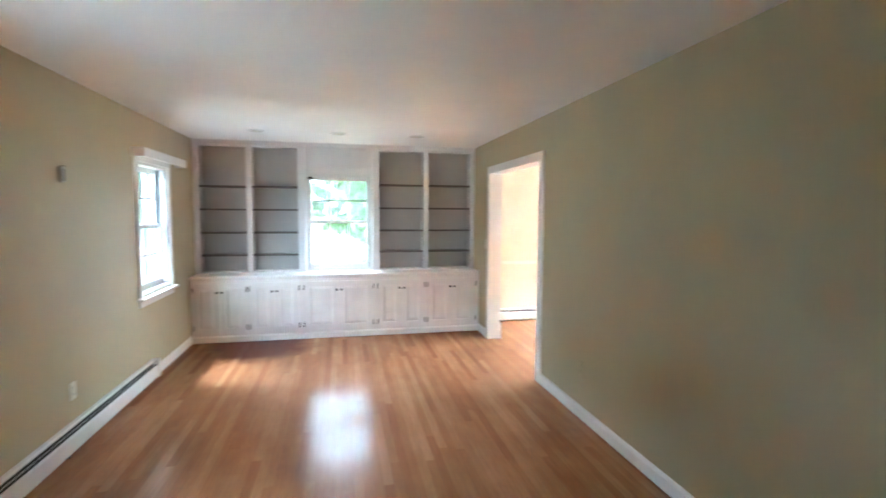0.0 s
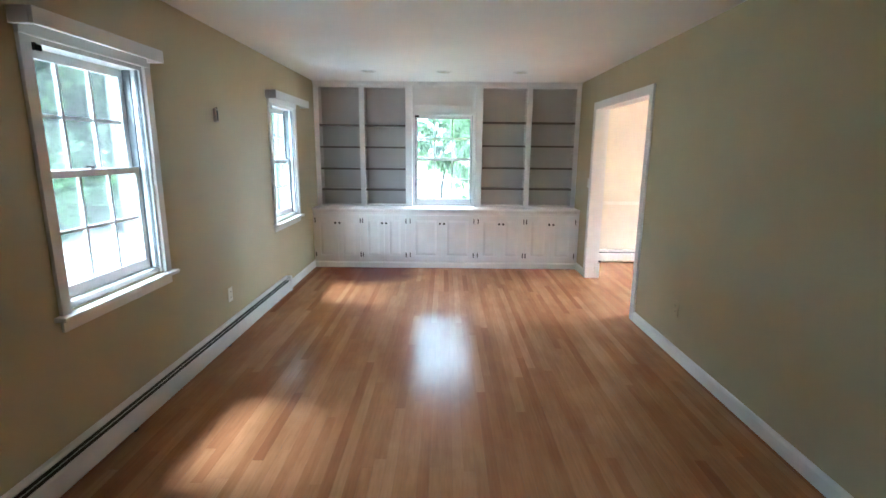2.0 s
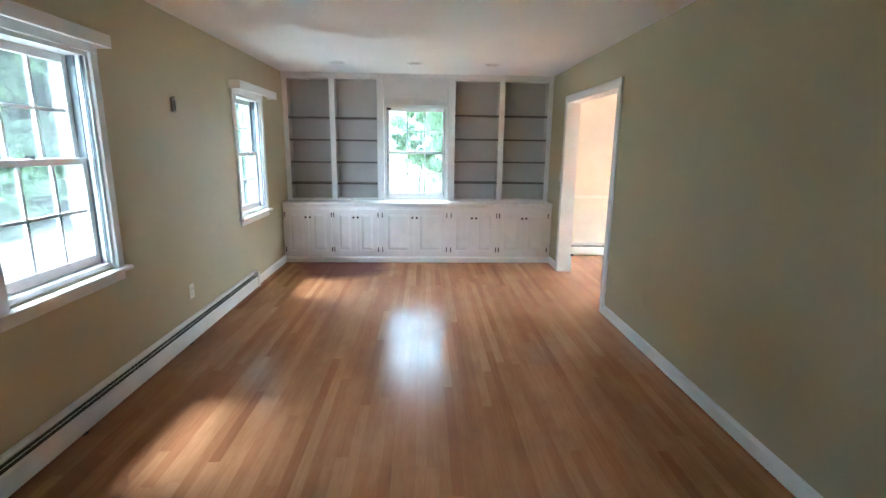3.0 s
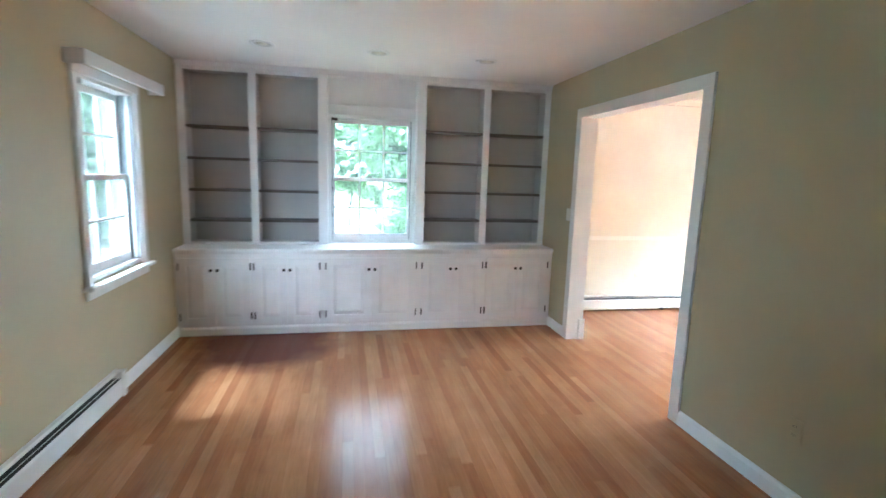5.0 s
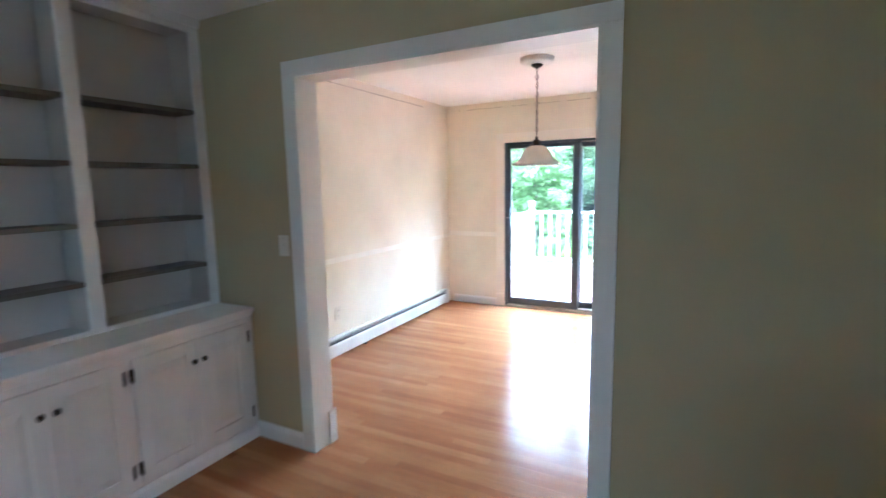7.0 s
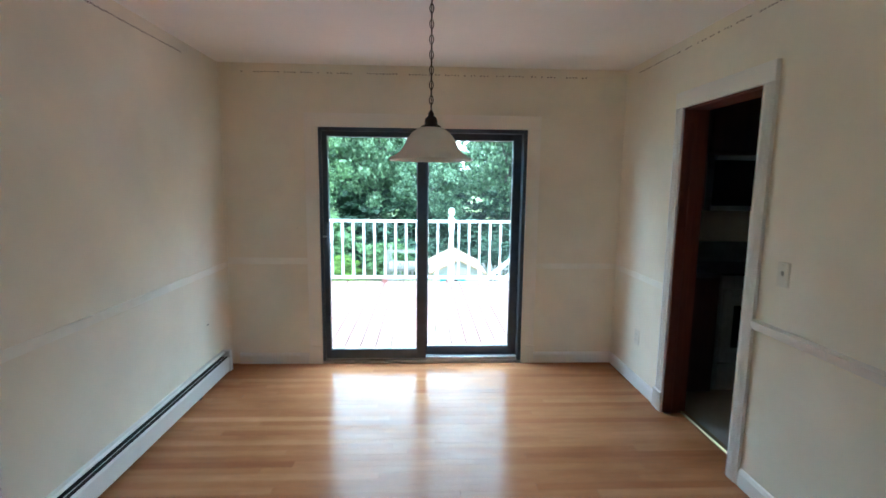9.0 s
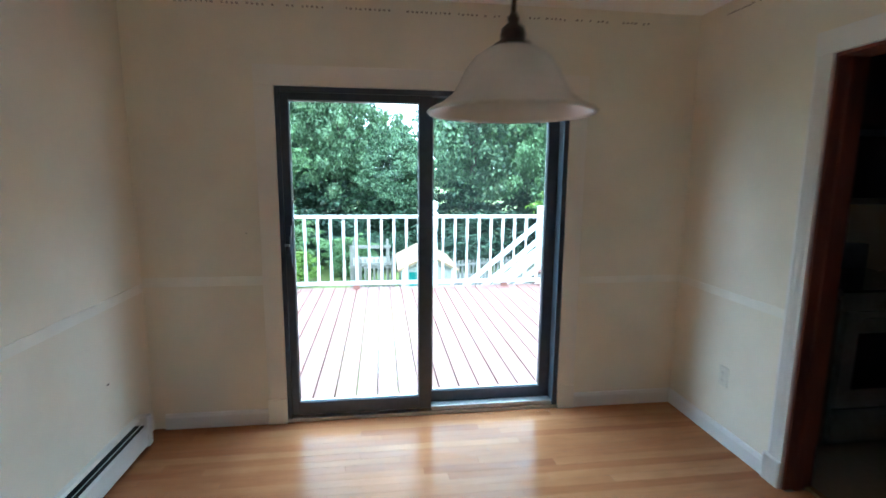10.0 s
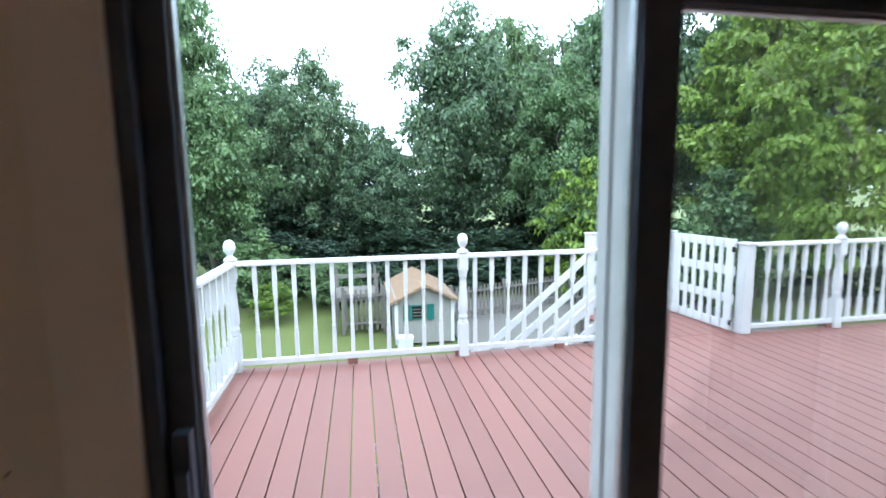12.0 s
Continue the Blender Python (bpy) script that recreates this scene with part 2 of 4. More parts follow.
# ---------- mesh helpers ----------
def cuboid(bm, x0, x1, y0, y1, z0, z1, bev=0.0):
    r = bmesh.ops.create_cube(bm, size=1, matrix=Matrix.LocRotScale(((x0 + x1) / 2, (y0 + y1) / 2, (z0 + z1) / 2), None, (abs(x1 - x0), abs(y1 - y0), abs(z1 - z0))))
    if bev:
        es = {e for v in r["verts"] for e in v.link_edges}
        bmesh.ops.bevel(bm, geom=list(es), offset=bev, segments=2, profile=0.6, affect='EDGES')
    return bm


def cubes(*boxes, bev=0.0):
    bm = bmesh.new()
    for b in boxes:
        cuboid(bm, *b, bev)
    return bm


def lathe(bm, prof, seg=16, m=Matrix()):
    """A turned shape about z from (radius, z) pairs."""
    rings = []
    for r, z in prof:
        rings.append([bm.verts.new(m @ Vector((r * math.cos(2 * math.pi * i / seg), r * math.sin(2 * math.pi * i / seg), z))) for i in range(seg)])
    for a, b in zip(rings, rings[1:]):
        for i in range(seg):
            f = bm.faces.new((a[i], a[(i + 1) % seg], b[(i + 1) % seg], b[i]))
            f.smooth = True
    if prof[0][0] > 0.001:
        bm.faces.new(rings[0][::-1])
    if prof[-1][0] > 0.001:
        bm.faces.new(rings[-1])
    return bm


def prism(pts, axis, a, b):
    """A profile of (u, v) pairs pushed along an axis from a to b."""
    bm = bmesh.new()
    place = {"x": lambda u, v, w: (w, u, v), "y": lambda u, v, w: (u, w, v), "z": lambda u, v, w: (u, v, w)}[axis]
    lo = [bm.verts.new(place(u, v, a)) for u, v in pts]
    hi = [bm.verts.new(place(u, v, b)) for u, v in pts]
    bm.faces.new(lo)
    bm.faces.new(hi[::-1])
    for i in range(len(pts)):
        j = (i + 1) % len(pts)
        bm.faces.new((lo[j], lo[i], hi[i], hi[j]))
    bmesh.ops.recalc_face_normals(bm, faces=bm.faces)
    return bm


def mesh_of(name, bm, material):
    me = bpy.data.meshes.new(name)
    bm.to_mesh(me)
    bm.free()
    me.materials.append(material)
    return me


def part(name, bm, material, parent=None, label=""):
    ob = new(name, mesh_of(name, bm, material))
    if parent:
        ob.parent = parent
    return tagged(ob, label)


def piece(name, me, parent, m):
    ob = new(name, me)
    ob.parent = parent
    ob.matrix_basis = m
    return ob


def thing(name, label, category, x=0, y=0, z=0, group="", kind=""):
    ob = new(name)
    ob.location = (x, y, z)
    ob.empty_display_size = 0.1
    return tagged(ob, label, category, group, kind)


def structure(name, bm, material, label):
    return tagged(part(name, bm, material), label, name.split("_")[0], kind="structure")


def wall_boxes(along, a0, a1, t0, t1, z0, z1, holes):
    """Boxes of a wall along x or y between a0 and a1, with through openings (a, b, low, high)."""
    out, at = [], a0
    for a, b, lo, hi in sorted(holes):
        out.append((at, a, z0, z1))
        if lo > z0:
            out.append((a, b, z0, lo))
        if hi < z1:
            out.append((a, b, hi, z1))
        at = b
    out.append((at, a1, z0, z1))
    if along == "y":
        return cubes(*[(t0, t1, a, b, lo, hi) for a, b, lo, hi in out])
    return cubes(*[(a, b, t0, t1, lo, hi) for a, b, lo, hi in out])


# ---------- the house ----------
H = 2.47
XR, XD, XE = 3.585, 3.715, 7.135
YB, YK = 6.47, 3.19
GROUND = -2.65
W1, W2 = (1.775, 2.567), (4.6, 5.375)
WZ = (0.81, 2.04)
CWX, CWZ = (1.335, 2.165), (0.815, 2.08)
D1, D1H = (4.015, 5.548), 2.083
SL = (3.995, 5.70, 1.985)
KD, KDH = (5.485, 6.205), 2.035

structure("wall_west", wall_boxes("y", -3.2, YB + 0.16, -0.16, 0, 0, H, [(*W1, *WZ), (*W2, *WZ)]), KHAKI, "khaki painted living room wall with two sash windows")
structure("wall_south", cubes((0, XR, -3.2, -3.05, 0, H)), KHAKI, "plain khaki painted living room wall")
structure("wall_north", wall_boxes("x", 0, XR, YB, YB + 0.16, 0, H, [(*CWX, *CWZ)]), KHAKI, "khaki painted wall behind the built-in bookcases")
structure("wall_north_dining", cubes((XR, XE + 0.165, YB, YB + 0.16, 0, H)), CREAM, "cream painted dining room wall above a baseboard heater")
bm = wall_boxes("y", -3.2, YB, XR, XR + 0.065, 0, H, [(*D1, 0, D1H)])
structure("wall_middle", bm, KHAKI, "khaki painted wall with a wide cased opening")
bm = wall_boxes("y", -3.2, YB, XR + 0.065, XD, 0, H, [(*D1, 0, D1H)])
structure("wall_middle_dining", bm, CREAM, "cream painted dining side of the dividing wall")
bm = wall_boxes("y", -0.6, YB, XE, XE + 0.165, 0, H, [(*SL[:2], 0.0, SL[2])])
structure("wall_east", bm, CREAM, "cream painted wall around the sliding glass door")
bm = wall_boxes("x", XD, XE, YK - 0.07, YK, 0, H, [(*KD, 0, KDH)])
structure("wall_kitchen", bm, CREAM, "cream painted dining room wall with the kitchen doorway")
bm = wall_boxes("x", XD, XE, YK - 0.14, YK - 0.07, 0, H, [(*KD, 0, KDH)])
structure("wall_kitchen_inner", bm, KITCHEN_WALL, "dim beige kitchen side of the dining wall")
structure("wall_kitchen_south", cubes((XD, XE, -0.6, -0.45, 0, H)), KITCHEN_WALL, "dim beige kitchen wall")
structure("ceiling", cubes((-0.16, XE + 0.165, -3.2, YB + 0.16, H, H + 0.12)), CEIL, "off-white painted plaster ceiling")
# Out-of-view roof; the west eave's reach limits the sun pool indoors.
structure("roof", prism([(-3.6, H + 0.12), (YB + 0.6, H + 0.12), (YB + 0.6, H + 0.2), (1.6, H + 1.9), (-3.6, H + 0.2)], "x", -0.66, XE + 0.165), SHINGLE, "unseen shingled house roof, west eave set to trim the sunlight")
structure("subfloor", cubes((-0.16, XE + 0.165, -3.2, YB + 0.16, -0.3, -0.02)), FENCE_WOOD, "wooden subfloor under the oak strips")
structure("foundation", cubes((-0.16, XE + 0.16, -3.2, YB + 0.16, GROUND - 0.3, -0.3)), SIDING, "plain house base under the rooms")
structure("floor_kitchen", cubes((XD, XE, -0.45, YK - 0.145, -0.02, 0.0)), KITCHEN_TILE, "grey-beige vinyl kitchen floor")
structure("threshold", prism([(YK - 0.165, 0.0), (YK - 0.115, 0.0), (YK - 0.125, 0.009), (YK - 0.155, 0.009)], "x", KD[0] - 0.0, KD[1]), BRASS, "worn brass threshold strip in the kitchen doorway")


def baseboard(name, along, a0, a1, face, side):
    """A moulded baseboard against a wall face; side is +1 where the room lies on the higher side."""
    s = side
    prof = [(face, 0.0), (face + s * 0.016, 0.0), (face + s * 0.016, 0.072), (face + s * 0.008, 0.09), (face, 0.094)]
    structure(name, prism(prof, along, a0, a1), WHITE, "white painted wooden baseboard along the wall")


baseboard("baseboard_west", "y", 4.86, 6.0, 0, 1)
baseboard("baseboard_middle", "y", -3.05, D1[0] - 0.077, XR, -1)
baseboard("baseboard_middle_far", "y", D1[1] + 0.077, 6.0, XR, -1)
baseboard("baseboard_east", "y", SL[1] + 0.115, 6.40, XE, -1)
baseboard("baseboard_east_far", "y", YK, SL[0] - 0.108, XE, -1)
baseboard("baseboard_kitchen", "x", KD[1] + 0.112, XE - 0.017, YK, 1)
baseboard("baseboard_kitchen_far", "x", XD, KD[0] - 0.09, YK, 1)
baseboard("baseboard_dining_far", "y", YK + 0.017, D1[0] - 0.077, XD, 1)

# cased opening between the rooms
bm = cubes((XR - 0.018, XR, D1[0] - 0.075, D1[0], 0, D1H), (XR - 0.018, XR, D1[1], D1[1] + 0.075, 0, D1H), (XR - 0.018, XR, D1[0] - 0.075, D1[1] + 0.075, D1H, D1H + 0.072), bev=0.004)
structure("trim_opening", bm, WHITE, "white wooden casing around the wide opening")
bm = cubes((XD, XD + 0.018, D1[0] - 0.075, D1[0], 0, D1H), (XD, XD + 0.018, D1[1], D1[1] + 0.075, 0, D1H), (XD, XD + 0.018, D1[0] - 0.075, D1[1] + 0.075, D1H, D1H + 0.072), bev=0.004)
structure("trim_opening_dining", bm, WHITE, "white wooden casing on the dining side of the opening")
bm = cubes((XR - 0.016, XD + 0.016, D1[0] - 0.001, D1[0] + 0.012, 0, D1H - 0.012), (XR - 0.016, XD + 0.016, D1[1] - 0.012, D1[1] + 0.001, 0, D1H - 0.012), (XR - 0.016, XD + 0.016, D1[0] - 0.001, D1[1] + 0.001, D1H - 0.012, D1H + 0.001))
structure("trim_opening_lining", bm, WHITE, "white painted lining of the wide opening")
bm = cubes((XD - 0.03, XD + 0.03, D1[1] - 0.026, D1[1] - 0.0125, 0, 0.2), bev=0.004)
structure("trim_opening_block", bm, WHITE, "white base block at the foot of the opening")

# kitchen doorway
k0, k1 = KD
bm = cubes((k1, k1 + 0.085, YK, YK + 0.02, 0.14, KDH), (k0 - 0.085, k0, YK, YK + 0.02, 0, KDH), (k0 - 0.085, k1 + 0.085, YK, YK + 0.024, KDH, KDH + 0.1), bev=0.004)
for x in (0.02, 0.035, 0.06):
    cuboid(bm, k1 + x, k1 + x + 0.008, YK + 0.02, YK + 0.025, 0.142, KDH, 0.002)
    cuboid(bm, k0 - x - 0.008, k0 - x, YK + 0.02, YK + 0.025, 0.0, KDH, 0.002)
structure("trim_kitchen_door", bm, WHITE, "white fluted casing around the kitchen doorway")
bm = cubes((k1 - 0.002, k1 + 0.105, YK, YK + 0.026, 0, 0.14), bev=0.003)
for i in range(5):
    cuboid(bm, k1 + 0.006 + i * 0.02, k1 + 0.016 + i * 0.02, YK + 0.026, YK + 0.034, 0.004, 0.136, 0.002)
structure("trim_plinth", bm, WHITE, "white fluted plinth block at the door foot")
bm = cubes((k1 - 0.014, k1 + 0.001, YK - 0.15, YK + 0.004, 0, KDH - 0.014), (k0 - 0.001, k0 + 0.014, YK - 0.15, YK + 0.004, 0, KDH - 0.014), (k0 - 0.001, k1 + 0.001, YK - 0.15, YK + 0.004, KDH - 0.014, KDH + 0.001), (k1 - 0.026, k1 - 0.014, YK - 0.09, YK - 0.05, 0, KDH - 0.026), (k0 + 0.014, k0 + 0.026, YK - 0.09, YK - 0.05, 0, KDH - 0.026))
structure("trim_kitchen_jamb", bm, MAHOGANY, "dark reddish-brown wooden kitchen door jamb")

# pale bands where the chair rail was, and the piece still in place
structure("trim_band_east", cubes((XE - 0.003, XE, SL[1] + 0.11, YB - 0.003, 0.862, 0.918), (XE - 0.003, XE, YK + 0.003, SL[0] - 0.105, 0.832, 0.878)), CREAM_BAND, "pale painted band left by a removed chair rail")
structure("trim_band_north", cubes((XD + 0.05, XE - 0.003, YB - 0.003, YB, 0.838, 0.886)), CREAM_BAND, "pale painted band left by a removed chair rail")
structure("trim_band_kitchen", cubes((k1 + 0.085, XE - 0.003, YK, YK + 0.003, 0.83, 0.876)), CREAM_BAND, "pale painted band left by a removed chair rail")
structure("trim_chair_rail", prism([(YK, 0.835), (YK + 0.012, 0.84), (YK + 0.026, 0.868), (YK + 0.03, 0.885), (YK, 0.892)], "x", XD, k0 - 0.086), WHITE, "white moulded chair rail beside the kitchen doorway")

# dashed line of old glue high on the dining walls
rng = random.Random(4)
bm = bmesh.new()
GLUE = paint("old_glue", (0.33, 0.29, 0.25), 0.7, 0.2, 0.2, 40, 20)
def dashes(bm, along, a0, a1, face, side, z, keep):
    a = a0
    while a < a1:
        n = rng.uniform(0.008, 0.016)
        if rng.random() < keep(a):
            zz = z + rng.uniform(-0.002, 0.002)
            lo, hi = sorted((face, face + side * 0.002))
            cuboid(bm, *((a, a + n, lo, hi) if along == "x" else (lo, hi, a, a + n)), zz, zz + 0.009)
        a += 0.026
dashes(bm, "x", 4.2, 6.55, YB, -1, 2.388, lambda a: 0.95)
dashes(bm, "x", 5.0, 6.9, YK, 1, 2.40, lambda a: 0.8)
dashes(bm, "y", 3.5, 6.3, XE, -1, 2.40, lambda a: 0.7)
tagged(part("glue_marks", bm, GLUE), "row of brown glue marks high on the cream walls", "glue marks", kind="stuff")


# ---------- sash windows ----------
def sash_window(name, label, width, z0, z1, meet, depth=0.16, c=0.072, fr=0.03, st=0.042, inset=0.0):
    """A double-hung window in its own frame: x along the wall, y inwards from the wall face, z up."""
    win = thing(name, label, "window", kind="structure")
    h = width / 2
    part("window_frame", cubes((-h, -h + fr, -depth, 0.0, z0, z1), (h - fr, h, -depth, 0.0, z0, z1), (-h + fr, h - fr, -depth, 0.0, z1 - 0.03, z1), (-h + fr, h - fr, -depth - fr, -0.012, z0, z0 + 0.03),
                               (-h + fr, -h + fr + 0.012, -0.045, -0.025, z0 + 0.03, z1 - 0.03), (h - fr - 0.012, h - fr, -0.045, -0.025, z0 + 0.03, z1 - 0.03)), WHITE, win)
    for side in (-h + fr + 0.001, h - fr - 0.009):
        part("jamb_liner", cubes((side, side + 0.003, -depth, -0.008, z0 + 0.03, z1 - 0.03), (side, side + 0.008, -0.02, -0.014, z0 + 0.03, z1 - 0.03), (side, side + 0.008, -0.062, -0.056, z0 + 0.03, z1 - 0.03)), TRACK_GREY, win, "grey aluminium jamb liner with sash tracks")
    part("casing", cubes((-h - c, -h + 0.008, 0.0, 0.019, z0 - 0.01, z1 - 0.008), (h - 0.008, h + c, 0.0, 0.019, z0 - 0.01, z1 - 0.008), (-h - c, h + c, 0.0, 0.021, z1 - 0.008, z1 + c), bev=0.004), WHITE, win)
    part("window_sill", cubes((-h - c - 0.03, h + c + 0.03, -0.012, 0.055, z0 - 0.032, z0 - 0.008), bev=0.006), WHITE, win)
    part("apron", cubes((-h - c, h + c, 0.0, 0.016, z0 - 0.09, z0 - 0.033), bev=0.004), WHITE, win)
    for nm, lo, hi, y in (("upper_sash", meet - 0.016, z1 - 0.03, -0.105 - inset), ("lower_sash", z0 + 0.03, meet + 0.018, -0.066 - inset)):
        a, b = -h + fr, h - fr
        sash = part(nm, cubes((a, a + st, y, y + 0.034, lo, hi), (b - st, b, y, y + 0.034, lo, hi), (a + st, b - st, y, y + 0.034, hi - (0.035 if nm == "lower_sash" else 0.045), hi), (a + st, b - st, y, y + 0.034, lo, lo + (0.06 if nm == "lower_sash" else 0.035)), bev=0.003), WHITE, win)
        g0, g1 = a + st, b - st
        p0, p1 = lo + (0.06 if nm == "lower_sash" else 0.035), hi - (0.035 if nm == "lower_sash" else 0.045)
        for i in (1, 2):
            x = g0 + (g1 - g0) * i / 3
            part("muntin", cubes((x - 0.009, x + 0.009, y + 0.008, y + 0.028, p0, p1), bev=0.003), WHITE, sash)
        zm = (p0 + p1) / 2
        part("muntin", cubes((g0, g1, y + 0.01, y + 0.026, zm - 0.009, zm + 0.009), bev=0.003), WHITE, sash)
        pane = part("pane", cubes((g0, g1, y + 0.016, y + 0.019, p0, p1)), HOUSE_GLASS, sash)
        pane.visible_shadow = False
    bm = lathe(bmesh.new(), [(0.012, 0), (0.012, 0.012), (0.005, 0.016)], 10, pose(0, -0.05 - inset, meet + 0.018))
    cuboid(bm, -0.004, 0.05, -0.056 - inset, -0.044 - inset, meet + 0.026, meet + 0.034, 0.002)
    part("sash_lock", bm, DARK_METAL, win, "dark metal sash lock")
    for z in (meet - 0.12, meet - 0.38):
        part("latch", cubes((h - fr - 0.014, h - fr, -0.03, -0.012, z, z + 0.045), bev=0.002), DARK_METAL, win, "small black latch")
    part("shade_bracket", cubes((h - fr - 0.06, h - fr, -0.02, -0.004, z1 - 0.058, z1 - 0.032), (h - fr - 0.012, h - fr, -0.02, 0.012, z1 - 0.062, z1 - 0.03), bev=0.002), DARK_METAL, win, "dark roller shade bracket")
    return win


def valance(x, y0, y1, z0, z1, p=0.11):
    v = thing("valance_board", "white painted wooden curtain cornice above a window", "valance", 0, y0, z0, "window cornices")
    part("front_board", cubes((p - 0.02, p, 0, y1 - y0, 0, z1 - z0), bev=0.004), WHITE, v)
    for y in (0.0, y1 - y0 - 0.02):
        part("end_board", cubes((0.001, p - 0.02, y, y + 0.02, 0, z1 - z0), bev=0.003), WHITE, v)
    part("top_board", cubes((0.001, p - 0.02, 0.02, y1 - y0 - 0.02, z1 - z0 - 0.018, z1 - z0), bev=0.003), WHITE, v)


for i, (a, b) in enumerate((W1, W2)):
    w = sash_window("window_%d" % (i + 1), "white six-over-six sash window in the khaki wall", b - a, *WZ, 1.44, 0.2, 0.05, inset=0.03)
    w.matrix_basis = pose(0, (a + b) / 2, 0, 0, 0, -90)
valance(0, 1.70, 2.61, 2.06, 2.13)
valance(0, 4.51, 5.66, 2.065, 2.145)

# ---------- built-in wall ----------
# niche panel behind the window
NY = 6.375
structure("wall_niche", wall_boxes("x", 1.322, 2.186, NY, YB, 0.80, H, [(*CWX, *CWZ)]), CABINET, "white panelled niche around the middle window")
w = sash_window("window_3", "white sash window in the bookcase niche", CWX[1] - CWX[0], *CWZ, 1.455, 0.2, 0.012, 0.02, 0.03)
w.matrix_basis = pose((CWX[0] + CWX[1]) / 2, NY, 0, 0, 0, 180)
structure("trim_niche", cubes((1.322, 2.186, NY - 0.014, NY, H - 0.06, H), (1.322, 2.186, NY - 0.01, NY, 2.17, 2.19), bev=0.003), CABINET, "white wooden moulding above the niche window")

UY = 6.27
def bookcase(x0, x1, stiles, shelves, label):
    """stiles: (a, b) spans of the face frame; the bays lie between them."""
    bc = thing("bookcase", label, "bookcase", x0, UY, 0.81, "built-in bookcases")
    def P(name, bm, mat, label=""):
        bmesh.ops.translate(bm, verts=bm.verts, vec=(-x0, -UY, -0.81))
        return part(name, bm, mat, bc, label)
    for a, b in stiles:
        P("stile", cubes((a, b, UY, UY + 0.02, 0.81, H - 0.002), bev=0.002), CABINET)
    bays = [(stiles[i][1], stiles[i + 1][0]) for i in range(len(stiles) - 1)]
    for a, b in bays:
        P("top_rail", cubes((a, b, UY + 0.001, UY + 0.02, 2.394, H - 0.002)), CABINET)
        P("bottom_rail", cubes((a, b, UY + 0.001, UY + 0.02, 0.81, 0.832)), CABINET)
        P("back_panel", cubes((a - 0.01, b + 0.01, YB - 0.014, YB - 0.002, 0.812, 2.43)), SHELF_GREY, "grey painted back panel")
        P("side_panel", cubes((a - 0.014, a - 0.001, UY + 0.02, YB - 0.015, 0.812, 2.43)), SHELF_GREY)
        P("side_panel", cubes((b + 0.001, b + 0.014, UY + 0.02, YB - 0.015, 0.812, 2.43)), SHELF_GREY)
        P("bay_floor", cubes((a, b, UY + 0.02, YB - 0.015, 0.812, 0.83)), SHELF_GREY)
        P("bay_top", cubes((a, b, UY + 0.02, YB - 0.015, 2.40, 2.42)), SHELF_GREY)
        for z in shelves:
            P("shelf", cubes((a + 0.002, b - 0.002, UY + 0.008, YB - 0.016, z - 0.013, z + 0.011), bev=0.002), SHELF_EDGE, "dark brown painted shelf board")
    return bc


bookcase(0.0, 1.322, ((0.001, 0.063), (0.61, 0.678), (1.232, 1.322)), (1.037, 1.322, 1.614, 1.903), "empty white built-in bookcase with grey back and brown shelves")
bookcase(2.186, XR, ((2.186, 2.276), (2.868, 2.937), (3.525, XR - 0.001)), (1.062, 1.345, 1.643, 1.952), "empty white built-in bookcase with grey back and brown shelves")
structure("trim_bookcase_side", cubes((1.302, 1.3215, UY + 0.02, YB - 0.002, 0.812, H - 0.002), (2.1865, 2.206, UY + 0.02, YB - 0.002, 0.812, H - 0.002)), CABINET, "white side cheeks of the window niche")
structure("trim_crown", prism([(UY, H - 0.045), (UY - 0.012, H - 0.04), (UY - 0.02, H - 0.012), (UY - 0.028, H - 0.001), (UY, H - 0.001)], "x", 0.001, XR - 0.001), CABINET, "white moulding between bookcases and ceiling")

ct = thing("countertop", "continuous white painted wooden top over the cabinets", "countertop", 0, 5.97, 0.78)
part("top", cubes((0.002, XR - 0.002, 0, YB - 5.97 - 0.001, 0.004, 0.03), bev=0.006), CABINET, ct)
part("edge_moulding", prism([(0.012, 0.004), (0.028, 0.004), (0.028, -0.022), (0.022, -0.018)], "x", 0.002, XR - 0.002), CABINET, ct)

FY = 6.0
def knob(parent, x, z):
    m = pose(x, -0.019, z, 90)
    k = part("knob", lathe(bmesh.new(), [(0.006, 0.0), (0.005, 0.012), (0.013, 0.018), (0.015, 0.024), (0.011, 0.029), (0.0005, 0.031)], 12, m), DARK_METAL, parent, "dark bronze knob")
    return k


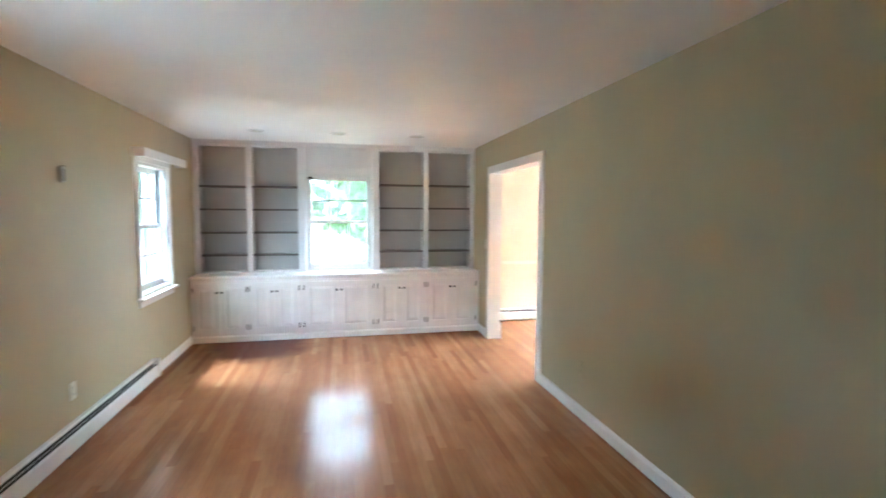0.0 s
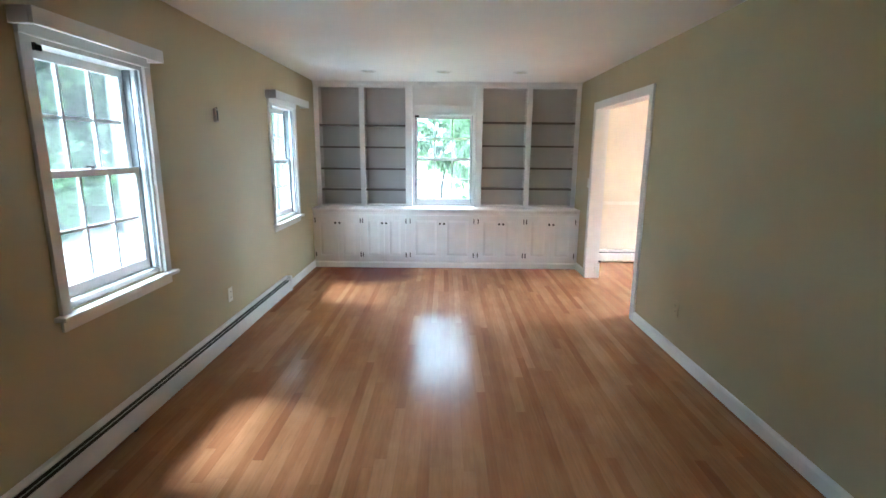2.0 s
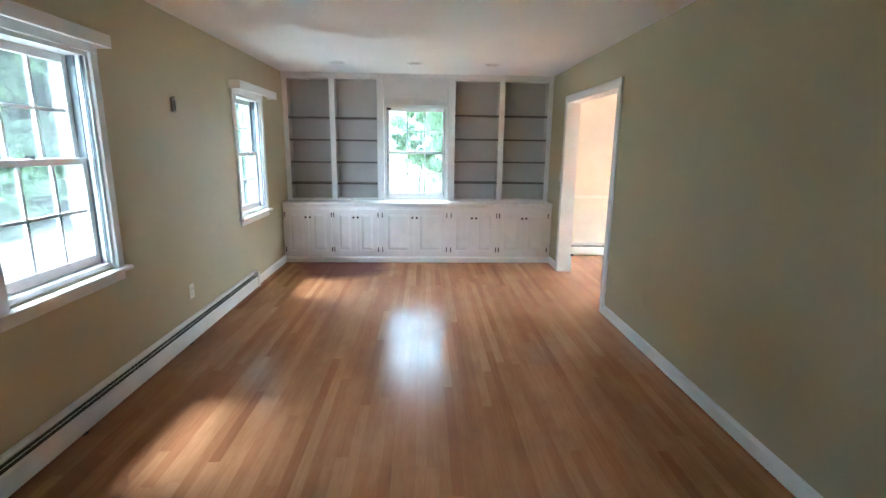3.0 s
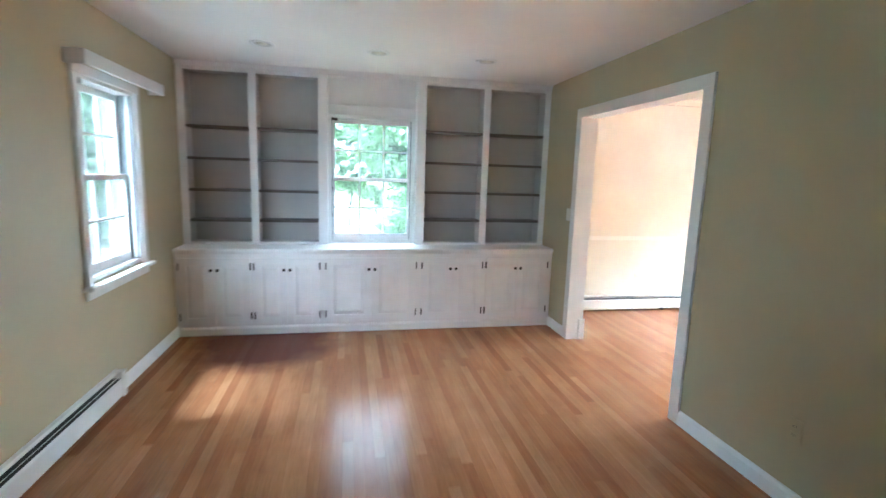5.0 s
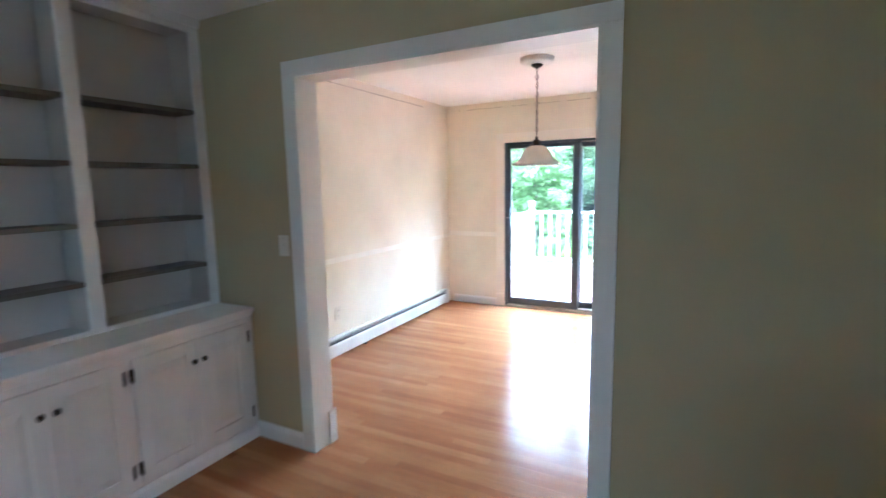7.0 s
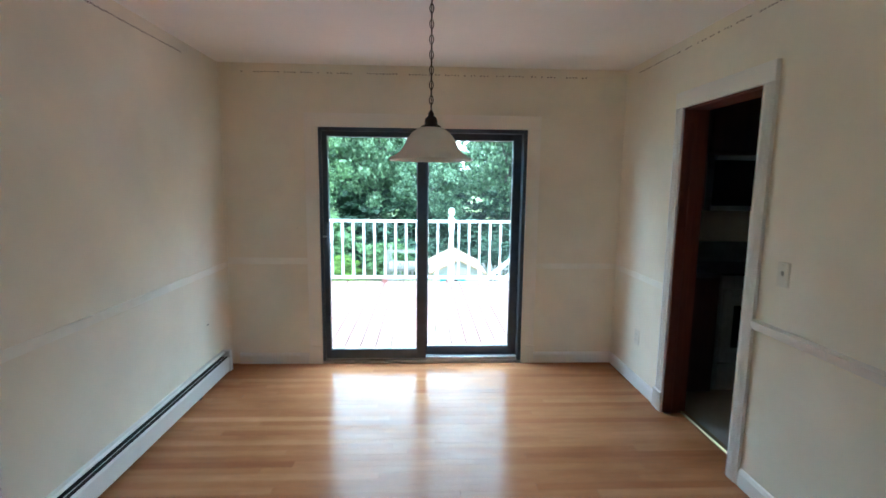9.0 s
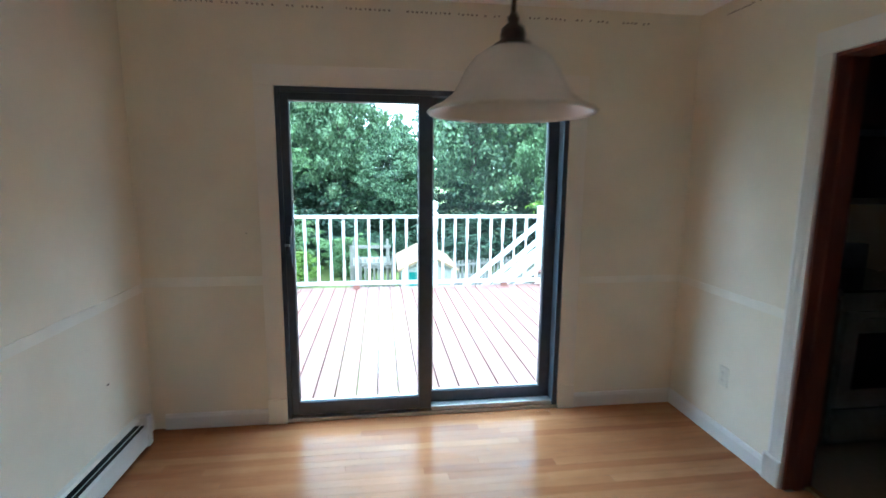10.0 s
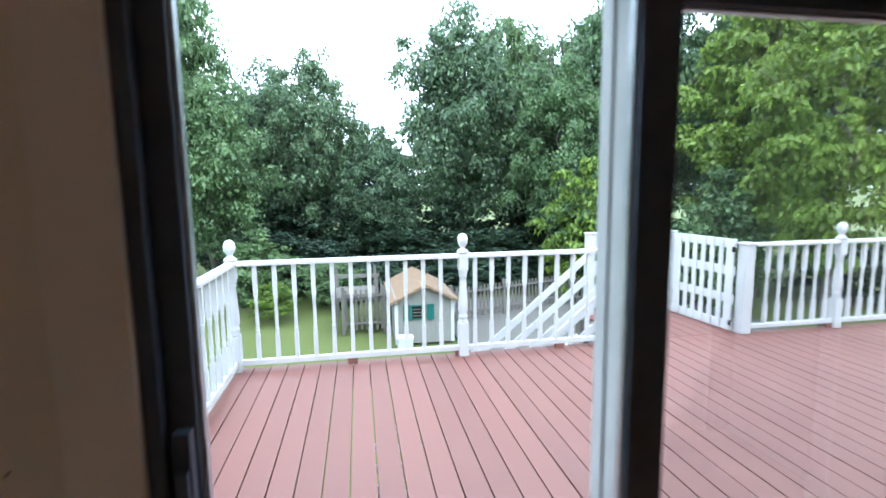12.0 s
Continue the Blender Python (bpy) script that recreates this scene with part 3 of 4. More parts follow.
def cabinet_door(parent, x0, x1, z0, z1, knob_x):
    s = 0.062
    d = part("door", cubes((x0, x1, -0.008, 0.0, z0, z1)), CABINET, parent)
    for a, b in ((x0, x0 + s), (x1 - s, x1)):
        part("stile", cubes((a, b, -0.018, -0.008, z0, z1), bev=0.0015), CABINET, d)
    for a, b in ((z0, z0 + s), (z1 - s, z1)):
        part("rail", cubes((x0 + s, x1 - s, -0.0178, -0.008, a, b), bev=0.0015), CABINET, d)
    bm = bmesh.new()
    a0, a1, c0, c1 = x0 + s + 0.004, x1 - s - 0.004, z0 + s + 0.004, z1 - s - 0.004
    e = 0.032
    vo = [bm.verts.new(p) for p in ((a0, -0.009, c0), (a1, -0.009, c0), (a1, -0.009, c1), (a0, -0.009, c1))]
    vi = [bm.verts.new(p) for p in ((a0 + e, -0.018, c0 + e), (a1 - e, -0.018, c0 + e), (a1 - e, -0.018, c1 - e), (a0 + e, -0.018, c1 - e))]
    bm.faces.new(vi)
    for i in range(4):
        bm.faces.new((vo[i], vo[(i + 1) % 4], vi[(i + 1) % 4], vi[i]))
    part("raised_panel", bm, CABINET, d)
    knob(d, knob_x, 0.615)
    return d


def base_cabinet(x0, x1, d0, d1):
    c = thing("base_cabinet", "white base cabinet with two raised-panel doors, shut", "cabinet", 0, FY, 0, "built-in base cabinets")
    part("body", cubes((x0, x1, 0.0, YB - FY - 0.002, 0.0, 0.783)), CABINET, c)
    part("plinth", prism([(0.0, 0.0), (-0.016, 0.0), (-0.016, 0.06), (-0.006, 0.075), (0.0, 0.078)], "x", x0, x1), CABINET, c)
    mid = (d0 + d1) / 2
    cabinet_door(c, d0, mid - 0.002, 0.107, 0.722, mid - 0.028)
    cabinet_door(c, mid + 0.002, d1, 0.107, 0.722, mid + 0.028)
    for x in (d0 - 0.004, d1 + 0.004):
        for z in (0.18, 0.645):
            bm = cubes((x - 0.006, x + 0.006, -0.0205, -0.001, z - 0.03, z + 0.03), bev=0.002)
            lathe(bm, [(0.004, -0.034), (0.004, 0.034)], 8, pose(x, -0.021, z))
            part("hinge", bm, DARK_METAL, c, "dark metal hinge")


edges = (0.001, 0.655, 1.285, 2.2, 2.858, XR - 0.001)
doors = ((0.035, 0.635), (0.675, 1.25), (1.315, 2.165), (2.23, 2.835), (2.88, 3.53))
for (a, b), (d0, d1) in zip(zip(edges, edges[1:]), doors):
    base_cabinet(a, b, d0, d1)


# ---------- baseboard heaters ----------
def heater(label, length):
    """Runs along +y from 0, against a wall face at x = 0."""
    ht = thing("baseboard_heater", label, "heater")
    part("back_plate", cubes((0.001, 0.006, 0.0, length, 0.02, 0.2)), HEATER, ht)
    part("hood", prism([(0.006, 0.2), (0.006, 0.196), (0.024, 0.194), (0.034, 0.186), (0.037, 0.188), (0.026, 0.2)], "y", 0.0, length), HEATER, ht)
    part("front_cover", prism([(0.066, 0.032), (0.068, 0.14), (0.06, 0.153), (0.057, 0.152), (0.063, 0.139), (0.061, 0.032)], "y", 0.0, length), HEATER, ht)
    part("damper", prism([(0.046, 0.169), (0.052, 0.173), (0.053, 0.170), (0.047, 0.166)], "y", 0.0, length), HEATER, ht)
    # Plain block; the slot's dark is put into its near-black colour.
    part("heating_element", cubes((0.008, 0.057, 0.005, length - 0.005, 0.045, 0.158)), BLACK_GAP, ht, "heating element block, near-black to give the slot its dark")
    for y in (-0.03, length):
        part("end_cap", cubes((0.001, 0.073, y, y + 0.05, 0.02, 0.204), bev=0.006), HEATER, ht)
    for k in range(int(length / 1.2) + 1):
        part("foot", cubes((0.01, 0.05, 0.1 + k * 1.2, 0.13 + k * 1.2, 0.0, 0.035)), BLACK_GAP, ht)
    ht.scale = (1, 1, 0.93)
    return ht


heater("long white enamel baseboard heater under the windows", 7.6).location = (0, -2.85, 0)
ht = heater("white enamel baseboard heater along the cream wall", 2.98)
ht.location, ht.rotation_euler = (3.93, YB, 0), (0, 0, radians(-90))


# ---------- small wall fittings ----------
def outlet(label, category, m, kind="outlet", mat=None):
    """A cover plate in the xz plane that faces -y."""
    o = thing("wall_" + kind, label, category)
    mat = mat or PLASTIC
    part("plate", cubes((-0.036, 0.036, -0.006, 0.0, -0.058, 0.058), bev=0.003), mat, o)
    if kind == "outlet":
        for z in (-0.022, 0.022):
            bm = cubes((-0.016, 0.016, -0.009, -0.006, z - 0.014, z + 0.014), bev=0.002)
            s = part("socket", bm, mat, o)
            part("slots", cubes((-0.008, -0.005, -0.0095, -0.0088, z - 0.005, z + 0.006), (0.005, 0.008, -0.0095, -0.0088, z - 0.005, z + 0.006)), SHELF_EDGE, s)
    else:
        part("toggle", cubes((-0.005, 0.005, -0.018, -0.006, -0.006, 0.016), bev=0.002), mat, o)
    part("screw", lathe(bmesh.new(), [(0.003, 0), (0.002, 0.0015)], 8, pose(0, -0.006, 0.0 if kind == "outlet" else 0.042, 90)), BRASS, o)
    o.matrix_basis = m
    return o


outlet("ivory plastic double outlet on the khaki wall", "outlet", pose(0, 3.43, 0.385, 0, 0, 90))
outlet("double outlet painted over in the khaki wall colour", "outlet", pose(XR, 3.18, 0.385, 0, 0, -90), "outlet", KHAKI)
outlet("ivory plastic double outlet on the cream wall", "outlet", pose(6.655, YK, 0.385, 0, 0, 180))
outlet("ivory plastic double outlet on the cream wall", "outlet", pose(4.9, YB, 0.385))
outlet("ivory light switch beside the wide opening", "switch", pose(XR, 5.693, 1.19, 0, 0, -90), "switch")
outlet("ivory light switch beside the kitchen doorway", "switch", pose(5.25, YK, 1.145, 0, 0, 180), "switch")

th = thing("thermostat", "small beige wall thermostat with a dark dial strip", "thermostat", 0, 3.425, 1.823)
part("case", cubes((0.0, 0.02, -0.027, 0.027, -0.052, 0.052), bev=0.006), paint("beige_case", (0.42, 0.38, 0.30), 0.45), th)
part("dial_window", cubes((0.0195, 0.023, -0.008, 0.012, -0.04, 0.036), bev=0.002), DARK_METAL, th, "dark strip with a lever")
part("lever", cubes((0.0, 0.024, 0.004, 0.01, 0.05, 0.058), bev=0.002), DARK_METAL, th)

nail = lathe(bmesh.new(), [(0.0025, 0.0), (0.0025, 0.002), (0.0012, 0.003)], 8, pose(0, 0, 0, 0, -90))
tagged(part("nail", nail, DARK_METAL), "small dark nail in the cream wall", "nail").location = (XE, 5.89, 1.168)
nail = lathe(bmesh.new(), [(0.007, 0.0), (0.006, 0.002), (0.002, 0.003)], 8, pose(0, 0, 0, 90))
tagged(part("nail", nail, DARK_METAL), "small dark nail in the cream wall", "nail").location = (6.72, YB, 0.47)


def can_light(x, y):
    c = thing("recessed_light", "round recessed ceiling light with white trim, unlit", "ceiling light", x, y, H, "recessed lights before the bookcases")
    part("trim_ring", lathe(bmesh.new(), [(0.062, -0.002), (0.066, -0.008), (0.082, -0.008), (0.09, -0.003), (0.09, 0.0)], 28), WHITE, c)
    part("baffle", lathe(bmesh.new(), [(0.064, -0.004), (0.05, -0.002), (0.045, -0.0015)], 28), SHELF_GREY, c, "grey inner baffle")
    part("bulb", lathe(bmesh.new(), [(0.045, -0.003), (0.035, -0.009), (0.0005, -0.012)], 20), PLASTIC, c, "pale flood bulb")


for x in (0.874, 1.753, 2.643):
    can_light(x, 5.465)


# ---------- pendant ----------
pl = thing("pendant_light", "alabaster glass bell pendant on a dark chain, unlit", "pendant light", 5.448, 4.815, 2.45)
part("canopy", lathe(bmesh.new(), [(0.13, 0.02), (0.128, -0.01), (0.11, -0.018), (0.09, -0.016), (0.075, -0.024), (0.05, -0.028), (0.04, -0.026)], 32), WHITE, pl, "white ceiling medallion")
part("canopy_cup", lathe(bmesh.new(), [(0.045, -0.026), (0.042, -0.04), (0.02, -0.052), (0.008, -0.056), (0.006, -0.07)], 20), DARK_METAL, pl, "dark bronze canopy cup")
def link(z, turn):
    bm = bmesh.new()
    n, m = 14, 6
    rings = []
    for i in range(n):
        a = 2 * math.pi * i / n
        c = Vector((0.009 * math.cos(a), 0, 0.02 * math.sin(a)))
        out = Vector((math.cos(a), 0, math.sin(a)))
        rings.append([bm.verts.new(c + 0.0024 * (out * math.cos(2 * math.pi * j / m) + Vector((0, 1, 0)) * math.sin(2 * math.pi * j / m))) for j in range(m)])
    for i in range(n):
        for j in range(m):
            bm.faces.new((rings[i][j], rings[(i + 1) % n][j], rings[(i + 1) % n][(j + 1) % m], rings[i][(j + 1) % m])).smooth = True
    return bm


link_mesh = mesh_of("chain_link", link(0, 0), DARK_METAL)
n_links = 15
for i in range(n_links):
    piece("chain_link", link_mesh, pl, pose(0, 0, -0.088 - i * 0.0335, 0, 0, 90 * (i % 2) + 8))
part("cord", lathe(bmesh.new(), [(0.0025, -0.06), (0.0025, -0.59)], 8, pose(0.006, 0, 0)), DARK_METAL, pl)
part("cap", lathe(bmesh.new(), [(0.006, -0.57), (0.014, -0.585), (0.012, -0.594), (0.026, -0.605), (0.03, -0.622), (0.028, -0.632), (0.046, -0.643), (0.05, -0.65), (0.036, -0.652)], 24), DARK_METAL, pl, "dark bronze cap")
prof = [(0.034, -0.645), (0.058, -0.651), (0.088, -0.671), (0.11, -0.699), (0.124, -0.728), (0.14, -0.755), (0.166, -0.776), (0.194, -0.789), (0.2, -0.795), (0.196, -0.8)]
inner = [(r - 0.006, z - 0.004) for r, z in reversed(prof[:-2])]
part("shade", lathe(bmesh.new(), prof + inner, 48), SHADE, pl, "white alabaster glass bell shade")
part("bulb", lathe(bmesh.new(), [(0.012, -0.66), (0.014, -0.69), (0.03, -0.72), (0.034, -0.74), (0.024, -0.762), (0.0005, -0.77)], 18), PLASTIC, pl, "frosted bulb")

# ---------- sliding glass door ----------
sd = thing("door_1", "dark bronze aluminium sliding glass door, shut", "door", 0, 0, 0, kind="structure")
s0, s1, st = SL
part("door_frame", cubes((XE - 0.012, XE + 0.15, s0, s0 + 0.03, 0.022, st), (XE - 0.012, XE + 0.15, s1 - 0.025, s1, 0.022, st), (XE - 0.012, XE + 0.15, s0 + 0.03, s1 - 0.025, st - 0.03, st), bev=0.003), BRONZE, sd)
part("track", cubes((XE - 0.01, XE + 0.16, s0, s1, -0.02, 0.022), (XE + 0.03, XE + 0.036, s0, s1, 0.022, 0.04), (XE + 0.085, XE + 0.091, s0, s1, 0.022, 0.04)), BRONZE_EDGE, sd, "dull aluminium floor track")
def panel(name, a, b, x, z0, z1, sl, sr, bot, top, glass):
    """a, b: the panel's outer span in y; sl, sr: stile widths at a and b."""
    p = part(name, cubes((x, x + 0.04, a, a + sl, z0, z1), (x, x + 0.04, b - sr, b, z0, z1), (x, x + 0.04, a + sl, b - sr, z0, z0 + bot), (x, x + 0.04, a + sl, b - sr, z1 - top, z1), bev=0.003), BRONZE, sd)
    g = (a + sl, b - sr, z0 + bot, z1 - top)
    part("bead", cubes((x + 0.012, x + 0.03, g[0], g[0] + 0.007, g[2], g[3]), (x + 0.012, x + 0.03, g[1] - 0.007, g[1], g[2], g[3]), (x + 0.012, x + 0.03, g[0] + 0.007, g[1] - 0.007, g[2], g[2] + 0.007), (x + 0.012, x + 0.03, g[0] + 0.007, g[1] - 0.007, g[3] - 0.007, g[3])), BRONZE_EDGE, p, "pale glazing bead")
    q = part("pane", cubes((x + 0.019, x + 0.024, *g)), glass, p)
    q.visible_shadow = False
    return p


left = panel("sliding_panel", 4.822, s1 - 0.024, XE + 0.012, 0.036, st - 0.026, 0.074, 0.042, 0.08, 0.042, GLASS)
panel("fixed_panel", s0 + 0.03, 4.8315, XE + 0.07, 0.036, st - 0.026, 0.066, 0.02, 0.085, 0.055, DUSTY_GLASS)
part("sill_step", cubes((XE + 0.0, XE + 0.064, s0 + 0.031, 4.82, 0.0225, 0.052), bev=0.003), BRONZE_EDGE, sd, "dull aluminium sill step")
part("interlock", cubes((XE + 0.056, XE + 0.10, 4.834, 4.894, 0.04, st - 0.03), (XE + 0.108, XE + 0.15, 4.834, 4.896, 0.04, st - 0.03), bev=0.003), RAIL_WHITE, sd, "pale painted outer interlock")
part("weather_strip", cubes((XE + 0.1, XE + 0.108, 4.836, 4.89, 0.04, st - 0.03)), BLACK_GAP, sd)
bm = cubes((XE - 0.012, XE + 0.012, s1 - 0.062, s1 - 0.036, 0.97, 1.21), bev=0.004)
cuboid(bm, XE - 0.022, XE - 0.012, s1 - 0.058, s1 - 0.04, 1.04, 1.15, 0.003)
part("handle", bm, BRONZE, left)
part("latch", cubes((XE - 0.034, XE - 0.022, s1 - 0.056, s1 - 0.026, 1.092, 1.106), bev=0.003), BRONZE_EDGE, left, "small worn metal latch")
c = 0.108
bm = cubes((XE - 0.02, XE, s1 + 0.001, s1 + c, 0.16, st), (XE - 0.02, XE, s0 - c, s0 - 0.001, 0.16, st), (XE - 0.02, XE, s0 - c, s1 + c, st + 0.001, st + 0.11), (XE - 0.024, XE, s1 + 0.001, s1 + c + 0.004, 0.0, 0.158), (XE - 0.024, XE, s0 - c - 0.004, s0 - 0.001, 0.0, 0.158), bev=0.003)
structure("trim_sliding_door", bm, paint("cream_white_trim", (0.86, 0.83, 0.76), 0.45, 0.04, 0.05, 60, 3), "cream-white wooden casing around the sliding door")

# ---------- kitchen seen through the doorway ----------
rg = thing("kitchen_range", "grey kitchen range with a black oven window", "range", 6.5, 1.9, 0)
part("body", cubes((0.0, 0.62, 0.0, 0.76, 0.02, 0.9), bev=0.006), STEEL, rg)
part("oven_door", cubes((-0.03, 0.0, 0.01, 0.75, 0.25, 0.80), bev=0.008), STEEL, rg)
part("oven_window", cubes((-0.034, -0.03, 0.09, 0.67, 0.36, 0.68), bev=0.001), BLACK_GLASS, rg, "black glass oven window")
part("oven_handle", cubes((-0.07, -0.05, 0.06, 0.70, 0.75, 0.775), (-0.05, -0.03, 0.08, 0.1, 0.752, 0.772), (-0.05, -0.03, 0.66, 0.68, 0.752, 0.772), bev=0.004), STEEL, rg)
part("drawer", cubes((-0.025, 0.0, 0.01, 0.75, 0.05, 0.235), bev=0.006), STEEL, rg)
part("cooktop", cubes((-0.01, 0.62, 0.0, 0.76, 0.9, 0.915), bev=0.004), BLACK_GLASS, rg, "black glass cooktop")
part("backguard", cubes((0.55, 0.62, 0.0, 0.76, 0.915, 1.08), bev=0.008), STEEL, rg)
mw = thing("microwave", "over-range microwave with a dark glass door", "microwave", 6.72, 1.9, 1.36)
part("body", cubes((0.0, 0.4, 0.0, 0.76, 0.0, 0.42), bev=0.006), STEEL, mw)
part("door", cubes((-0.03, 0.0, 0.2, 0.755, 0.04, 0.38), bev=0.004), BLACK_GLASS, mw, "black glass door")
part("handle", cubes((-0.06, -0.03, 0.2, 0.22, 0.08, 0.34), bev=0.004), STEEL, mw)
part("vent_grille", cubes((-0.02, 0.0, 0.01, 0.75, 0.385, 0.415), bev=0.003), STEEL, mw)
def kitchen_cabinet(y0, y1, z0, z1, depth, label):
    k = thing("kitchen_cabinet", label, "cabinet", XE - depth, y0, z0)
    part("body", cubes((0.0, depth - 0.002, 0.0, y1 - y0, 0.0, z1 - z0)), DARK_CAB, k)
    part("door", cubes((-0.02, 0.0, 0.01, y1 - y0 - 0.01, 0.02, z1 - z0 - 0.02), bev=0.004), DARK_CAB, k)
    return k


kitchen_cabinet(2.665, 3.03, 0.0, 0.88, 0.62, "dark wooden base cabinet beside the range")
kitchen_cabinet(2.665, 3.03, 1.36, 2.3, 0.34, "dark wooden wall cabinet")
kitchen_cabinet(1.9, 2.66, 1.79, 2.3, 0.34, "dark wooden wall cabinet over the microwave")
kitchen_cabinet(0.9, 1.895, 1.36, 2.3, 0.34, "dark wooden wall cabinet")
kitchen_cabinet(0.9, 1.895, 0.0, 0.88, 0.62, "dark wooden base cabinet beside the range")
kt = thing("kitchen_counter", "dark kitchen countertop on the cabinets", "countertop", XE - 0.64, 2.663, 0.88)
part("slab", cubes((0.0, 0.638, 0.0, 0.37, 0.0, 0.035), bev=0.005), paint("dark_laminate", (0.10, 0.09, 0.08), 0.4), kt)

# ---------- deck ----------
DZ = -0.07
RX = 10.88
def turned_post():
    bm = cubes((-0.048, 0.048, -0.048, 0.048, 0.0, 0.34), (-0.046, 0.046, -0.046, 0.046, 0.86, 1.03), bev=0.006)
    lathe(bm, [(0.046, 0.34), (0.05, 0.36), (0.036, 0.375), (0.047, 0.39), (0.047, 0.41), (0.034, 0.425), (0.05, 0.46), (0.047, 0.55), (0.036, 0.74), (0.033, 0.79), (0.045, 0.805), (0.034, 0.82), (0.046, 0.84), (0.046, 0.862)], 14)
    lathe(bm, [(0.055, 1.03), (0.06, 1.045), (0.045, 1.06), (0.024, 1.075), (0.026, 1.09), (0.048, 1.125), (0.053, 1.155), (0.047, 1.19), (0.03, 1.215), (0.0005, 1.225)], 16)
    return bm


def baluster_mesh():
    bm = cubes((-0.019, 0.019, -0.019, 0.019, 0.10, 0.335), (-0.019, 0.019, -0.019, 0.019, 0.70, 0.985))
    lathe(bm, [(0.018, 0.335), (0.021, 0.345), (0.013, 0.36), (0.02, 0.375), (0.02, 0.39), (0.013, 0.405), (0.017, 0.45), (0.0155, 0.55), (0.013, 0.63), (0.02, 0.645), (0.014, 0.66), (0.02, 0.675), (0.018, 0.70)], 8)
    return bm


POST = mesh_of("post", turned_post(), RAIL_WHITE)
BALUSTER = mesh_of("baluster", baluster_mesh(), RAIL_WHITE)
def railing(label, x0, y0, x1, y1, posts, gap, start=0.0):
    """A deck railing from one end to the other; posts at these distances along it."""
    d = Vector((x1 - x0, y1 - y0, 0))
    n, turn = d.length, math.degrees(math.atan2(d.y, d.x))
    rl = thing("deck_railing", label, "railing", group="deck railings")
    rl.matrix_basis = pose(x0, y0, DZ, 0, 0, turn)
    part("top_rail", prism([(-0.04, 0.985), (0.04, 0.985), (0.04, 1.012), (0.025, 1.026), (-0.025, 1.026), (-0.04, 1.012)], "x", 0.0, n), RAIL_WHITE, rl)
    part("bottom_rail", cubes((0.0, n, -0.022, 0.022, 0.055, 0.105), bev=0.004), RAIL_WHITE, rl)
    for p in posts:
        piece("post", POST, rl, pose(p, 0, 0))
    k = start
    while k < n - 0.05:
        if all(abs(k - p) > 0.085 for p in posts):
            piece("baluster", BALUSTER, rl, pose(k, 0, 0))
        k += gap
    for k in range(1, int(n / 1.05)):
        part("foot_block", cubes((k * 1.05 - 0.045, k * 1.05 + 0.045, -0.02, 0.02, 0.0, 0.056)), DECK, rl, "red painted support block")
    return rl


railing("white turned wooden railing at the far deck edge", RX, 6.52, RX, 2.237, (0.0, 2.135, 4.283), 0.1714, 0.2)
railing("white turned wooden railing along the deck side", 7.32, 6.52, RX - 0.05, 6.52, (), 0.1714, 0.12)
railing("white turned wooden railing beyond the gate", RX + 0.03, 1.08, RX + 0.03, -2.0, (1.13, 3.06), 0.16, 0.18)

gp = thing("gate_post", "square white wooden gate post on the deck", "post", RX + 0.06, 1.15, DZ)
part("shaft", cubes((-0.06, 0.06, -0.06, 0.06, 0.0, 1.0), bev=0.006), RAIL_WHITE, gp)
part("cap", cubes((-0.075, 0.075, -0.075, 0.075, 1.0, 1.025), bev=0.006), RAIL_WHITE, gp)

gt = thing("deck_gate", "white wooden slatted gate across the stair landing", "gate", 11.0, 1.235, DZ + 0.015)
for z in (0.0, 0.31, 0.63, 0.94):
    part("rail", cubes((0.0, 0.95, -0.012, 0.012, z, z + 0.10), bev=0.004), RAIL_WHITE, gt)
for x in (0.0, 0.15, 0.28, 0.41, 0.54, 0.67, 0.80):
    w_ = 0.10 if x in (0.0, 0.80) else 0.055
    part("slat", cubes((x, x + w_, 0.012, 0.03, 0.0, 1.04), bev=0.003), RAIL_WHITE, gt)
for z in (0.06, 0.9):
    part("hinge", cubes((-0.02, 0.02, 0.03, 0.036, z, z + 0.06)), DARK_METAL, gt, "dark gate hinge")
gt.matrix_basis = pose(11.0, 1.235, DZ + 0.015, 0, 0, 5)

LX = 12.05
lr = thing("landing_railing", "white board railing around the stair landing", "railing", LX, 1.3, DZ)
for z in (0.29, 0.60, 0.90):
    part("board", cubes((-0.015, 0.015, 0.0, 1.15, z, z + (0.15 if z > 0.8 else 0.1)), bev=0.004), RAIL_WHITE, lr)
for y in (0.0, 1.15):
    part("post", cubes((-0.05, 0.05, y - 0.05, y + 0.05, 0.0, 1.055), bev=0.005), RAIL_WHITE, lr)
part("cap_board", cubes((-0.06, 0.06, -0.06, 1.21, 1.055, 1.075), bev=0.005), RAIL_WHITE, lr)

stn = thing("deck_stairs", "white wooden stairs running down from the deck", "stairs", 11.02, 2.34, DZ)
RISE, RUN, N = 0.185, 0.222, 14
for i in range(1, N):
    part("tread", cubes((0.02, 0.98, (i - 1) * RUN, i * RUN + 0.02, -i * RISE - 0.035, -i * RISE), bev=0.004), DECK, stn)
def sloped(x0, x1, z, w_, y0=0.0, y1=N * RUN):
    k = RISE / RUN
    return prism([(y0, z - k * y0), (y1, z - k * y1), (y1, z + w_ - k * y1), (y0, z + w_ - k * y0)], "x", x0, x1)


